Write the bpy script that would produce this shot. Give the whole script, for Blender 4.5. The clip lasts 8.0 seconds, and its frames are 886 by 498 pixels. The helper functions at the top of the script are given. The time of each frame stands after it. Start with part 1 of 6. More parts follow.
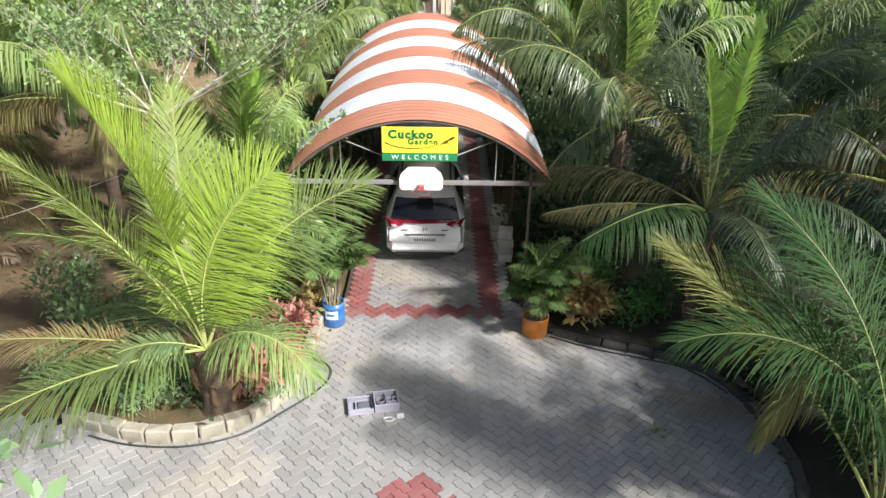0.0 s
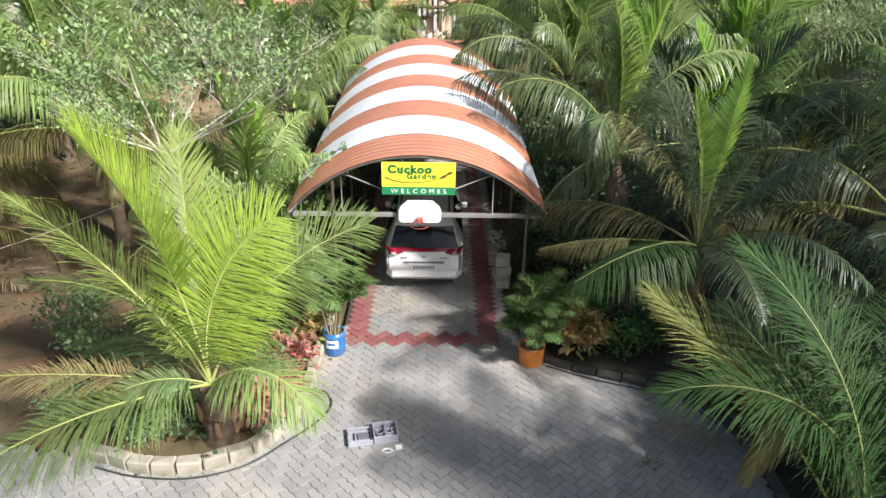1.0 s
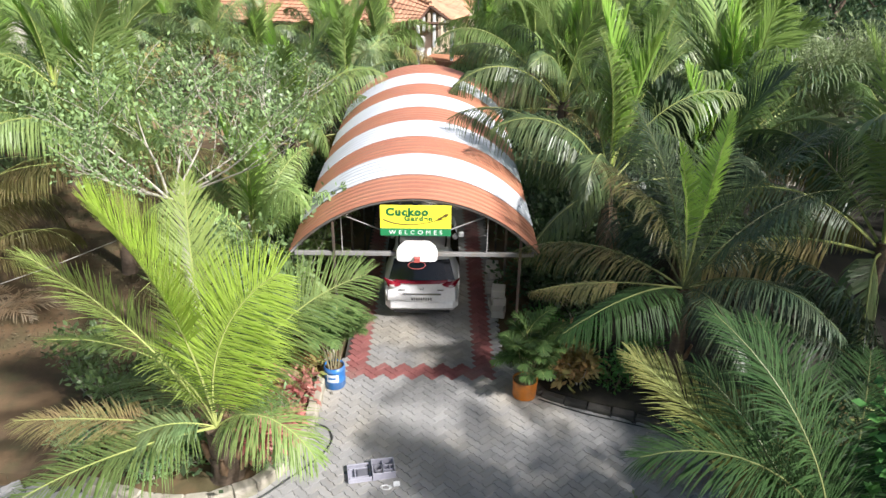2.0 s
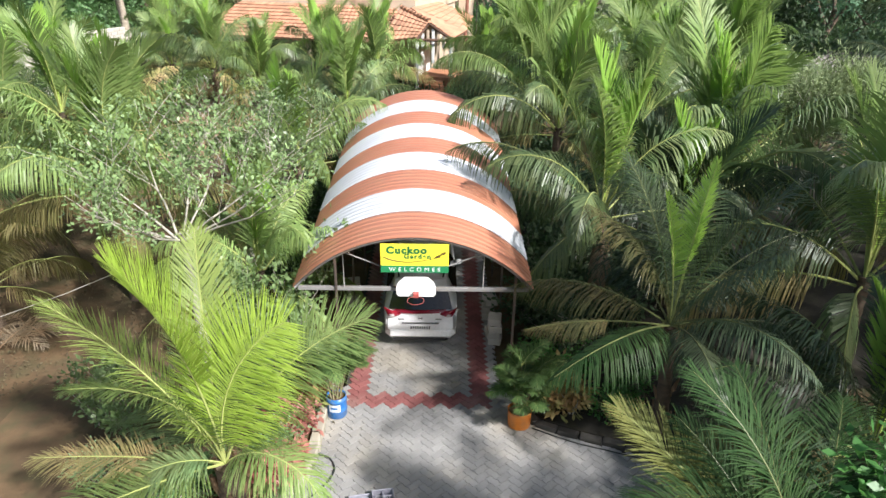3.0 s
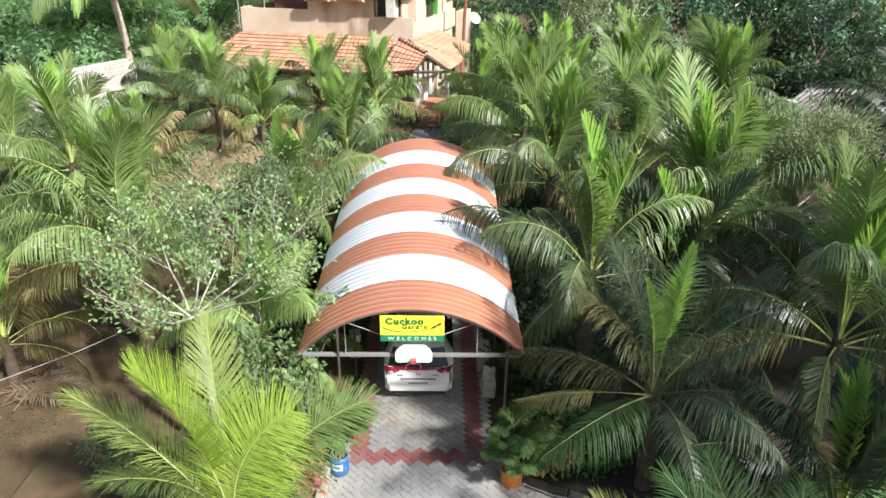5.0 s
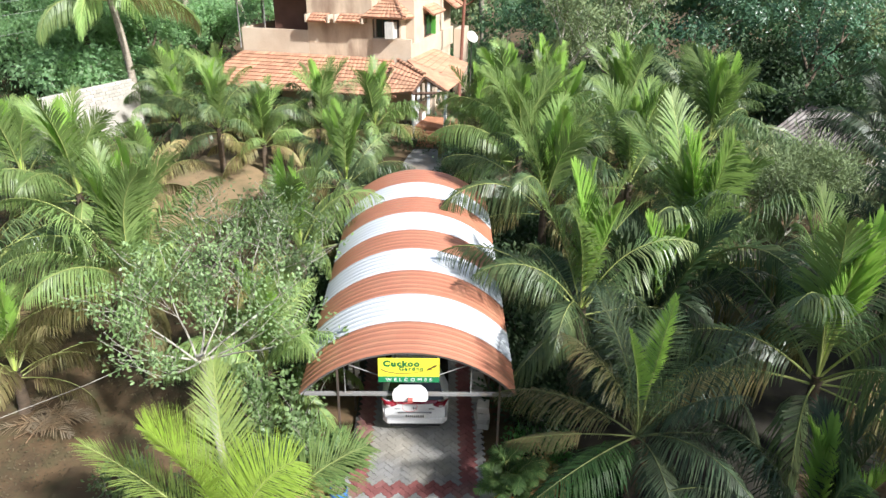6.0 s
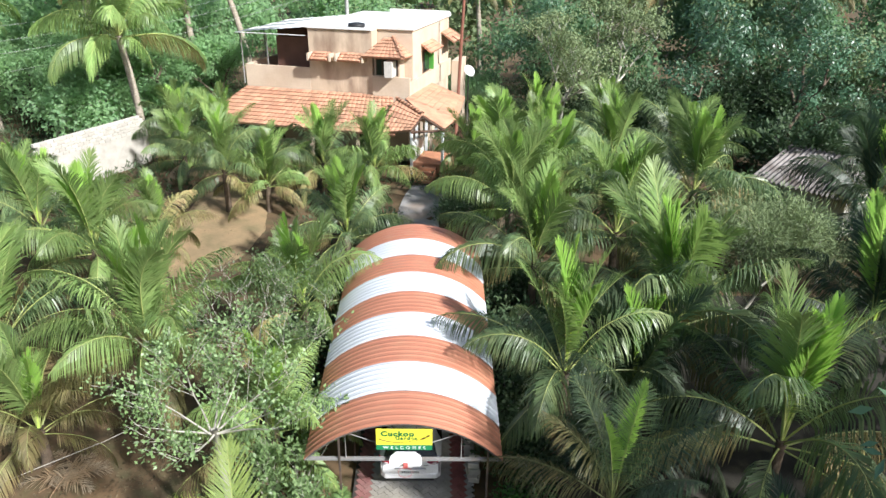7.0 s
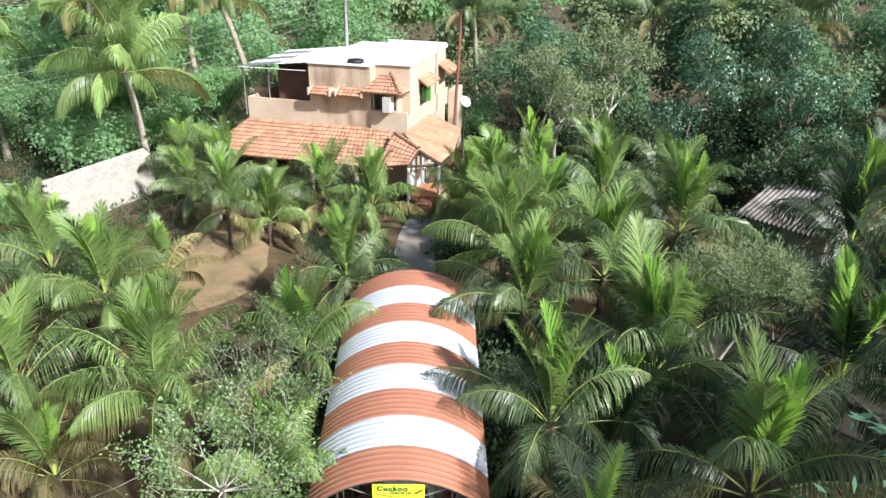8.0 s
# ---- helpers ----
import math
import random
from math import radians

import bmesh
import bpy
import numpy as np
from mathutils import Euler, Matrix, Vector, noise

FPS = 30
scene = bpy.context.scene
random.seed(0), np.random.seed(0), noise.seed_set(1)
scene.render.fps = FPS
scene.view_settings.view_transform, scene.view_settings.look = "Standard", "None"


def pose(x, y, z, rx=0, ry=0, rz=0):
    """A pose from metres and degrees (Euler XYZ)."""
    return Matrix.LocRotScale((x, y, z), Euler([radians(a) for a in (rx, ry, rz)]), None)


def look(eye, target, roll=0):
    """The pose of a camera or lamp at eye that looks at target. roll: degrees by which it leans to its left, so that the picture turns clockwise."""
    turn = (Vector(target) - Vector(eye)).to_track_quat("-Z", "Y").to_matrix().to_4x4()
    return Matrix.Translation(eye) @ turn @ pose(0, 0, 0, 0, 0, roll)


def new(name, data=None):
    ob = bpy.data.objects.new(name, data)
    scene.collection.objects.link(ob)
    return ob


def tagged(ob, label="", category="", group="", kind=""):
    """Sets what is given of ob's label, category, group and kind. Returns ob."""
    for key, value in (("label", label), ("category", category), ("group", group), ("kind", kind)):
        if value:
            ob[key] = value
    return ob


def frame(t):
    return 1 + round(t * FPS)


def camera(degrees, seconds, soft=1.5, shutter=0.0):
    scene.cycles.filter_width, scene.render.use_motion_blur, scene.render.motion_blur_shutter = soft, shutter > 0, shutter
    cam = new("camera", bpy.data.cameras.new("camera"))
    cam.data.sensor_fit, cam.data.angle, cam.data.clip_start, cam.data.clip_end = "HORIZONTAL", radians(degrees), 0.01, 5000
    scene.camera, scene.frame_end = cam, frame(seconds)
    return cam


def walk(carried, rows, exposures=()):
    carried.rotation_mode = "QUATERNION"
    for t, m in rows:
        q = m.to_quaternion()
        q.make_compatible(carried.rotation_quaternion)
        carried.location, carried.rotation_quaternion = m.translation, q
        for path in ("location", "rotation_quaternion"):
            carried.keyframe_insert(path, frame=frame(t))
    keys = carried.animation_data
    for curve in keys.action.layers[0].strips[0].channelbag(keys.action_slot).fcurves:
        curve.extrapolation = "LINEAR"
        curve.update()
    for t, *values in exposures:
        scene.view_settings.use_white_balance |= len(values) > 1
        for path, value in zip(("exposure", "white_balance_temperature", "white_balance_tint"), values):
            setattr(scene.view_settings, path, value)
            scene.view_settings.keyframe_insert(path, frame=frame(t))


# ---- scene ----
cam = camera(66.0, 8.0)
PATH = [
    (0, (-0.207, -0.028, 6.984), (-0.183, 1.785, 6.141), 0.9),
    (0.5, (-0.16, -0.028, 7.179), (-0.139, 1.79, 6.347), 0.9),
    (1, (-0.15, -0.109, 7.547), (-0.131, 1.712, 6.721), 0.9),
    (1.5, (-0.085, -0.147, 8.008), (-0.069, 1.673, 7.18), 0.8),
    (3, (-0.067, -0.418, 9.386), (-0.047, 1.401, 8.554), 0.9),
    (3.5, (-0.043, -0.434, 9.83), (-0.022, 1.385, 8.999), 0.8),
    (4, (-0.035, -0.486, 10.246), (-0.013, 1.333, 9.414), 0.8),
    (4.5, (-0.035, -0.527, 10.691), (-0.013, 1.291, 9.858), 0.7),
    (6, (0.056, -0.775, 12.343), (0.081, 1.043, 11.511), 0.8),
    (6.5, (0.075, -0.993, 13.354), (0.101, 0.825, 12.521), 0.9),
    (7, (0.196, -1.229, 14.711), (0.221, 0.589, 13.877), 0.9),
    (7.5, (0.325, -1.462, 15.972), (0.351, 0.356, 15.141), 1.0),
    (8, (0.356, -1.661, 16.819), (0.383, 0.159, 15.99), 1.0),
]
walk(cam, [(t, look(eye, target, roll)) for t, eye, target, roll in PATH], ((0, 0.93, 6400, 13), (4.5, 0.93, 6250, 11), (6.5, 0.89, 6120, 10), (8, 0.84, 6030, 10)))

# ---- world and sun ----
SUN_AZ, SUN_EL = radians(-42), radians(39)
world = bpy.data.worlds.new("sky")
scene.world = world
world.use_nodes = True
wn = world.node_tree
sky = wn.nodes.new("ShaderNodeTexSky")
sky.sky_type, sky.sun_disc = "NISHITA", False
sky.sun_elevation, sky.sun_rotation = SUN_EL, math.pi / 2 - SUN_AZ
sky.air_density, sky.dust_density = 1.0, 2.5
wn.links.new(sky.outputs[0], wn.nodes["Background"].inputs[0])
wn.nodes["Background"].inputs[1].default_value = 0.078
sun_data = bpy.data.lights.new("sun", "SUN")
sun_data.energy, sun_data.angle, sun_data.color = 5.0, radians(2.6), (1.0, 0.972, 0.925)
sun_way = Vector((math.cos(SUN_AZ) * math.cos(SUN_EL), math.sin(SUN_AZ) * math.cos(SUN_EL), math.sin(SUN_EL)))
new("sun", sun_data).matrix_world = look(sun_way * 60, (0, 0, 0))


# ---- materials ----
def material(name, color, rough=0.7, metal=0.0, color2=None, scale=6.0, fine=60.0, bump=0.15, spec=0.4, per_object=0.0, per_island=0.0, stretch=(1, 1, 1), dirt=None, dirt_scale=1.2, dirt_amount=0.5):
    """A surface with variation at two scales, fine relief and, where dirt is given, stains."""
    m = bpy.data.materials.new(name)
    m.use_nodes = True
    t = m.node_tree
    p = t.nodes["Principled BSDF"]
    p.inputs["Roughness"].default_value, p.inputs["Metallic"].default_value = rough, metal
    p.inputs["Specular IOR Level"].default_value = spec
    coord = t.nodes.new("ShaderNodeTexCoord")
    mapping = t.nodes.new("ShaderNodeMapping")
    mapping.inputs["Scale"].default_value = stretch
    t.links.new(coord.outputs["Object"], mapping.inputs[0])
    big, small = t.nodes.new("ShaderNodeTexNoise"), t.nodes.new("ShaderNodeTexNoise")
    for n, s in ((big, scale), (small, fine)):
        n.inputs["Scale"].default_value, n.inputs["Detail"].default_value = s, 5
        t.links.new(mapping.outputs[0], n.inputs["Vector"])
    ramp = t.nodes.new("ShaderNodeMapRange")
    ramp.inputs[1].default_value, ramp.inputs[2].default_value = 0.32, 0.68
    t.links.new(big.outputs[0], ramp.inputs[0])
    mix = t.nodes.new("ShaderNodeMix")
    mix.data_type = "RGBA"
    mix.inputs[6].default_value = (*color, 1)
    mix.inputs[7].default_value = (*(color2 or [c * 0.7 for c in color]), 1)
    t.links.new(ramp.outputs[0], mix.inputs[0])
    last = mix.outputs[2]
    if dirt:
        spot = t.nodes.new("ShaderNodeTexNoise")
        spot.inputs["Scale"].default_value, spot.inputs["Detail"].default_value = dirt_scale, 7
        t.links.new(mapping.outputs[0], spot.inputs["Vector"])
        edge = t.nodes.new("ShaderNodeMapRange")
        edge.inputs[1].default_value, edge.inputs[2].default_value, edge.inputs[4].default_value = 0.48, 0.66, dirt_amount
        t.links.new(spot.outputs[0], edge.inputs[0])
        soil = t.nodes.new("ShaderNodeMix")
        soil.data_type = "RGBA"
        soil.inputs[7].default_value = (*dirt, 1)
        t.links.new(edge.outputs[0], soil.inputs[0])
        t.links.new(last, soil.inputs[6])
        last = soil.outputs[2]
    hsv = t.nodes.new("ShaderNodeHueSaturation")
    t.links.new(last, hsv.inputs["Color"])
    shift = t.nodes.new("ShaderNodeMapRange")
    shift.inputs[3].default_value, shift.inputs[4].default_value = 0.88, 1.12
    t.links.new(small.outputs[0], shift.inputs[0])
    value = shift.outputs[0]
    for amount, node, out in ((per_object, "ShaderNodeObjectInfo", "Random"), (per_island, "ShaderNodeNewGeometry", "Random Per Island")):
        if amount:
            info, r, mul = t.nodes.new(node), t.nodes.new("ShaderNodeMapRange"), t.nodes.new("ShaderNodeMath")
            r.inputs[3].default_value, r.inputs[4].default_value, mul.operation = 1 - amount, 1 + amount, "MULTIPLY"
            t.links.new(info.outputs[out], r.inputs[0])
            t.links.new(r.outputs[0], mul.inputs[0])
            t.links.new(value, mul.inputs[1])
            value = mul.outputs[0]
    t.links.new(value, hsv.inputs["Value"])
    t.links.new(hsv.outputs[0], p.inputs["Base Color"])
    if bump:
        b = t.nodes.new("ShaderNodeBump")
        b.inputs["Strength"].default_value, b.inputs["Distance"].default_value = bump, 0.02
        t.links.new(small.outputs[0], b.inputs["Height"])
        t.links.new(b.outputs[0], p.inputs["Normal"])
    return m


def leaf_material(name, color, glow, rough=0.42, through_share=0.35, tip=None, vary=0.25, spec=0.3):
    """A leaf: a glossy top and light that comes through."""
    m = material(name, color, rough, color2=tip or [c * 0.75 for c in color], scale=1.3, fine=25, bump=0.05, spec=spec, per_object=vary, per_island=vary * 0.7)
    t = m.node_tree
    p, out = t.nodes["Principled BSDF"], t.nodes["Material Output"]
    lit, mix = t.nodes.new("ShaderNodeBsdfTranslucent"), t.nodes.new("ShaderNodeMixShader")
    lit.inputs[0].default_value = (*glow, 1)
    mix.inputs[0].default_value = through_share
    t.links.new(p.outputs[0], mix.inputs[1])
    t.links.new(lit.outputs[0], mix.inputs[2])
    t.links.new(mix.outputs[0], out.inputs[0])
    return m


M_SOIL = material("soil", (0.15, 0.095, 0.048), 0.95, color2=(0.058, 0.040, 0.021), scale=0.9, fine=7, bump=0.9, dirt=(0.070, 0.068, 0.030), dirt_scale=1.7, dirt_amount=0.65)
# sandy soil lightened: the sun on the clearing is in the colour
M_CLEARING = material("sunlit_sandy_soil", (0.30, 0.205, 0.11), 0.95, color2=(0.20, 0.145, 0.078), scale=0.8, fine=7, bump=0.7, dirt=(0.12, 0.11, 0.05), dirt_scale=0.9, dirt_amount=0.55)
M_LITTER = material("leaf_litter", (0.13, 0.098, 0.058), 0.9, color2=(0.075, 0.065, 0.03), scale=1.5, fine=20, bump=0.2, per_island=0.4)
# garden soil darkened: the shade of the right-hand beds is in the colour
M_SHADED_SOIL = material("shade_darkened_soil", (0.034, 0.030, 0.022), 0.95, color2=(0.020, 0.018, 0.014), scale=1.5, fine=14, bump=0.5, dirt=(0.05, 0.045, 0.025), dirt_scale=3.0, dirt_amount=0.5)
M_SAND = material("joint_sand", (0.060, 0.054, 0.046), 0.95, scale=2, fine=80, bump=0.3)
M_PAVER = material("grey_paver", (0.275, 0.27, 0.26), 0.8, color2=(0.21, 0.207, 0.203), scale=1.1, fine=70, bump=0.35, per_object=0.10, per_island=0.10, dirt=(0.37, 0.33, 0.26), dirt_scale=0.5, dirt_amount=0.6)
M_PAVER_RED = material("red_paver", (0.27, 0.095, 0.088), 0.8, color2=(0.21, 0.08, 0.075), scale=1.1, fine=70, bump=0.35, per_object=0.12, per_island=0.12, dirt=(0.30, 0.22, 0.19), dirt_scale=0.7, dirt_amount=0.5)
M_LOOSE_PAVER = material("dusty_paver", (0.15, 0.12, 0.10), 0.9, color2=(0.10, 0.085, 0.07), scale=3, fine=60, bump=0.4, per_object=0.25)
M_STONE = material("curb_stone", (0.36, 0.33, 0.27), 0.85, color2=(0.30, 0.28, 0.22), scale=3, fine=40, bump=0.5, per_object=0.15, dirt=(0.16, 0.16, 0.09), dirt_scale=2, dirt_amount=0.6)
# curb stone darkened for the shade, with its own stains
M_STONE_DARK = material("shade_dark_curb_stone", (0.085, 0.078, 0.066), 0.9, color2=(0.055, 0.05, 0.043), scale=3, fine=40, bump=0.5, per_object=0.2, dirt=(0.04, 0.043, 0.028), dirt_scale=2, dirt_amount=0.6)
M_BARK = material("palm_bark", (0.14, 0.10, 0.068), 0.9, color2=(0.08, 0.06, 0.042), scale=4, fine=30, bump=0.8, stretch=(1, 1, 3))
M_FIBRE = material("palm_fibre", (0.33, 0.22, 0.13), 0.95, color2=(0.18, 0.11, 0.06), scale=5, fine=40, bump=0.8, per_object=0.2, stretch=(3, 3, 0.6))
M_TRUNK = material("pale_trunk", (0.38, 0.33, 0.26), 0.85, color2=(0.24, 0.20, 0.15), scale=3, fine=35, bump=0.6, stretch=(1, 1, 4))
M_RACHIS = material("leaf_stalk", (0.36, 0.40, 0.13), 0.5, color2=(0.29, 0.33, 0.10), scale=2, fine=30, bump=0.05, per_object=0.15)
# stalk for the shaded leaves: a darkened copy
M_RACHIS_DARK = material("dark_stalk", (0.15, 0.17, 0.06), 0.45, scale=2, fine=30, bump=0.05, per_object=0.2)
# lit copies of the frond: sunlight is put into these lighter colours
M_FROND_BRIGHT = leaf_material("brightened_frond", (0.45, 0.59, 0.12), (0.70, 0.88, 0.16), 0.5, 0.42, tip=(0.34, 0.46, 0.085), vary=0.25, spec=0.25)
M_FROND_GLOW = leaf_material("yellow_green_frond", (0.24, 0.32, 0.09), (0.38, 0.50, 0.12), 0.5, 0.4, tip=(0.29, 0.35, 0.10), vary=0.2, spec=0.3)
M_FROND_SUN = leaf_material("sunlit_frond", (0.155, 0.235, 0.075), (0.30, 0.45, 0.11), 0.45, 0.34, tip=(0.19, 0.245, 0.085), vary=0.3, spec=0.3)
# shaded copy of the frond: the shade is put into its colour
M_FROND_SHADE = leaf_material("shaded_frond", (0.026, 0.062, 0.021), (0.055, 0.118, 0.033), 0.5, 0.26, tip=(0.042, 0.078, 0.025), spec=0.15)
M_FROND_FRESH = leaf_material("light_green_frond", (0.20, 0.305, 0.10), (0.34, 0.51, 0.125), 0.40, 0.34, tip=(0.21, 0.275, 0.09), vary=0.45, spec=0.38)
M_FROND = leaf_material("palm_frond", (0.112, 0.185, 0.082), (0.185, 0.30, 0.10), 0.36, 0.3, tip=(0.16, 0.19, 0.078), vary=0.5, spec=0.42)
M_FROND_HEART = leaf_material("young_heart_frond", (0.25, 0.42, 0.085), (0.44, 0.68, 0.12), 0.42, 0.42, tip=(0.28, 0.42, 0.09), vary=0.25, spec=0.4)
# second shaded copy, for palms that stand in shade
M_FROND_DEEP = leaf_material("deep_shade_frond", (0.042, 0.076, 0.040), (0.08, 0.145, 0.06), 0.42, 0.26, tip=(0.08, 0.10, 0.052), vary=0.45, spec=0.32)
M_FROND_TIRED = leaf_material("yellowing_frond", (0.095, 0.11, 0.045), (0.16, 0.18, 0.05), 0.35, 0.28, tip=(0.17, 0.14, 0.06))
M_FROND_OLD = leaf_material("ageing_frond", (0.235, 0.24, 0.09), (0.34, 0.34, 0.10), 0.5, 0.3, tip=(0.29, 0.21, 0.105), vary=0.5)
M_FROND_GOLD = leaf_material("golden_frond", (0.25, 0.255, 0.085), (0.36, 0.36, 0.10), 0.45, 0.35, tip=(0.20, 0.235, 0.075), vary=0.15)
M_FROND_DRY = leaf_material("dry_frond", (0.24, 0.21, 0.155), (0.4, 0.27, 0.12), 0.7, 0.2, tip=(0.24, 0.17, 0.1))
M_LEAF_PALE = leaf_material("pale_round_leaf", (0.215, 0.30, 0.14), (0.30, 0.42, 0.15), 0.36, 0.28, tip=(0.12, 0.19, 0.065), vary=0.45)
# lightened leaf: haze over the left-hand trees is put into the colour
M_LEAF = leaf_material("green_leaf", (0.225, 0.375, 0.20), (0.48, 0.70, 0.33), 0.5, 0.48, tip=(0.20, 0.31, 0.13))
M_LEAF_BROAD = leaf_material("broad_fresh_leaf", (0.058, 0.17, 0.045), (0.13, 0.34, 0.07), 0.4, 0.35, tip=(0.085, 0.21, 0.05), vary=0.3)
M_CANE_LEAF = leaf_material("cane_palm_leaf", (0.075, 0.135, 0.045), (0.15, 0.27, 0.07), 0.4, 0.32, tip=(0.11, 0.17, 0.055), vary=0.5)
# bush leaf darkened to stand in for shade
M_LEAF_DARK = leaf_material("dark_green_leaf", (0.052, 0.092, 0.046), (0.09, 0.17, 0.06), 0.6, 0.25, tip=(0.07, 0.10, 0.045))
M_LEAF_MANGO = leaf_material("mango_leaf", (0.085, 0.185, 0.11), (0.14, 0.28, 0.12), 0.36, 0.25, tip=(0.10, 0.18, 0.09), vary=0.4, spec=0.5)
M_LEAF_WOOD = leaf_material("woodland_leaf", (0.10, 0.20, 0.11), (0.22, 0.40, 0.18), 0.55, 0.4, tip=(0.155, 0.22, 0.10))
M_LEAF_OLIVE = leaf_material("olive_leaf", (0.165, 0.22, 0.105), (0.24, 0.31, 0.12), 0.6, 0.25, tip=(0.15, 0.185, 0.085))
M_LEAF_RED = leaf_material("red_croton_leaf", (0.52, 0.15, 0.15), (0.56, 0.19, 0.17), 0.45, 0.28, tip=(0.50, 0.30, 0.22), vary=0.3)
M_LEAF_AMBER = leaf_material("amber_croton_leaf", (0.42, 0.22, 0.11), (0.42, 0.26, 0.1), 0.4, 0.3, tip=(0.16, 0.26, 0.08), vary=0.5)
M_BANANA = leaf_material("banana_leaf", (0.17, 0.27, 0.05), (0.34, 0.5, 0.08), 0.4, 0.4, vary=0.15)
M_TWIG = material("grey_twig", (0.46, 0.43, 0.36), 0.85, scale=4, fine=40, bump=0.3)
M_CANE = material("brown_cane", (0.20, 0.17, 0.10), 0.7, color2=(0.13, 0.12, 0.06), scale=5, fine=40, bump=0.2)
M_SHEET_RED = material("terracotta_roof_sheet", (0.44, 0.185, 0.112), 0.38, color2=(0.38, 0.155, 0.094), scale=1.2, fine=30, bump=0.03, spec=0.5, dirt=(0.40, 0.2, 0.12), dirt_scale=2.0, dirt_amount=0.5)
M_SHEET_WHITE = material("white_roof_sheet", (0.61, 0.63, 0.66), 0.4, color2=(0.53, 0.55, 0.59), scale=1.0, fine=30, bump=0.03, spec=0.5, dirt=(0.55, 0.55, 0.52), dirt_scale=1.6, dirt_amount=0.3)
M_STEEL = material("grey_steel", (0.19, 0.185, 0.18), 0.5, metal=0.6, scale=4, fine=40, bump=0.1, dirt=(0.2, 0.12, 0.07), dirt_scale=3, dirt_amount=0.5)
M_POST = material("brown_painted_post", (0.075, 0.058, 0.048), 0.6, color2=(0.05, 0.042, 0.036), scale=4, fine=40, bump=0.1, dirt=(0.14, 0.08, 0.05), dirt_scale=3, dirt_amount=0.5)
M_PALE_STEEL = material("pale_beam_paint", (0.24, 0.235, 0.23), 0.5, scale=4, fine=40, bump=0.08, dirt=(0.3, 0.24, 0.18), dirt_scale=4, dirt_amount=0.4)
M_YELLOW = material("sign_yellow", (0.84, 0.78, 0.05), 0.4, color2=(0.80, 0.74, 0.05), scale=2, fine=40, bump=0.02)
M_GREEN = material("sign_green", (0.015, 0.21, 0.075), 0.4, color2=(0.02, 0.18, 0.07), scale=2, fine=40, bump=0.02)
M_LETTER = material("letter_green", (0.02, 0.17, 0.05), 0.45, scale=5, fine=60, bump=0.02)
M_WHITE = material("white_paint", (0.80, 0.80, 0.78), 0.45, color2=(0.74, 0.74, 0.72), scale=2, fine=50, bump=0.04)
M_DARK_BROWN = material("dark_brown_print", (0.12, 0.08, 0.02), 0.5, scale=5, fine=60, bump=0.02)
M_CAR = material("white_car_paint", (0.86, 0.86, 0.86), 0.18, color2=(0.77, 0.77, 0.77), scale=1, fine=20, bump=0.0, spec=0.6)
M_CAR_GLASS = material("tinted_glass", (0.012, 0.014, 0.015), 0.08, scale=1, fine=20, bump=0.0, spec=0.4)
M_BLACK = material("black_plastic", (0.025, 0.025, 0.026), 0.5, scale=3, fine=50, bump=0.1)
M_RUBBER = material("tyre_rubber", (0.022, 0.022, 0.022), 0.8, scale=5, fine=60, bump=0.3)
M_TAIL = material("red_lamp_plastic", (0.26, 0.010, 0.024), 0.15, scale=3, fine=40, bump=0.0, spec=0.6)
M_LAMP_CLEAR = material("clear_lamp_plastic", (0.62, 0.55, 0.54), 0.15, scale=30, fine=60, bump=0.1, spec=0.6)
M_CHROME = material("chrome", (0.6, 0.6, 0.6), 0.15, metal=1.0, scale=3, fine=30, bump=0.0)
M_PLATE_INK = material("plate_ink", (0.05, 0.05, 0.05), 0.5, scale=5, fine=50, bump=0.0)
M_HOOP_RED = material("hoop_red_paint", (0.46, 0.10, 0.085), 0.45, scale=4, fine=50, bump=0.03)
M_BLUE = material("blue_drum_plastic", (0.020, 0.14, 0.40), 0.35, color2=(0.03, 0.12, 0.32), scale=4, fine=50, bump=0.05, dirt=(0.16, 0.18, 0.2), dirt_scale=5, dirt_amount=0.35)
M_ORANGE = material("orange_pot_plastic", (0.62, 0.20, 0.025), 0.4, color2=(0.52, 0.17, 0.03), scale=4, fine=50, bump=0.05, dirt=(0.3, 0.16, 0.07), dirt_scale=5, dirt_amount=0.4)
M_LABEL = material("pale_label", (0.62, 0.68, 0.74), 0.5, scale=8, fine=60, bump=0.02)
M_CASE = material("grey_case_plastic", (0.30, 0.30, 0.35), 0.4, color2=(0.24, 0.24, 0.28), scale=4, fine=50, bump=0.1, spec=0.6)
M_CASE_IN = material("case_foam", (0.13, 0.13, 0.15), 0.6, scale=4, fine=50, bump=0.2)
M_PAPER = material("white_paper", (0.82, 0.82, 0.82), 0.7, scale=6, fine=60, bump=0.03)
M_HOSE = material("black_hose", (0.04, 0.045, 0.04), 0.45, scale=4, fine=60, bump=0.1)
M_PLASTER = material("tan_plaster", (0.60, 0.485, 0.365), 0.9, color2=(0.52, 0.41, 0.305), scale=0.8, fine=14, bump=0.2, dirt=(0.45, 0.33, 0.235), dirt_scale=0.55, dirt_amount=0.5)
M_PLASTER_STAINED = material("stained_plaster", (0.62, 0.485, 0.355), 0.9, color2=(0.50, 0.38, 0.27), scale=0.9, fine=14, bump=0.2, stretch=(1, 1, 0.35), dirt=(0.20, 0.125, 0.085), dirt_scale=0.6, dirt_amount=0.95)
M_BROWN_WALL = material("brown_wall", (0.17, 0.085, 0.06), 0.85, scale=1.0, fine=14, bump=0.2)
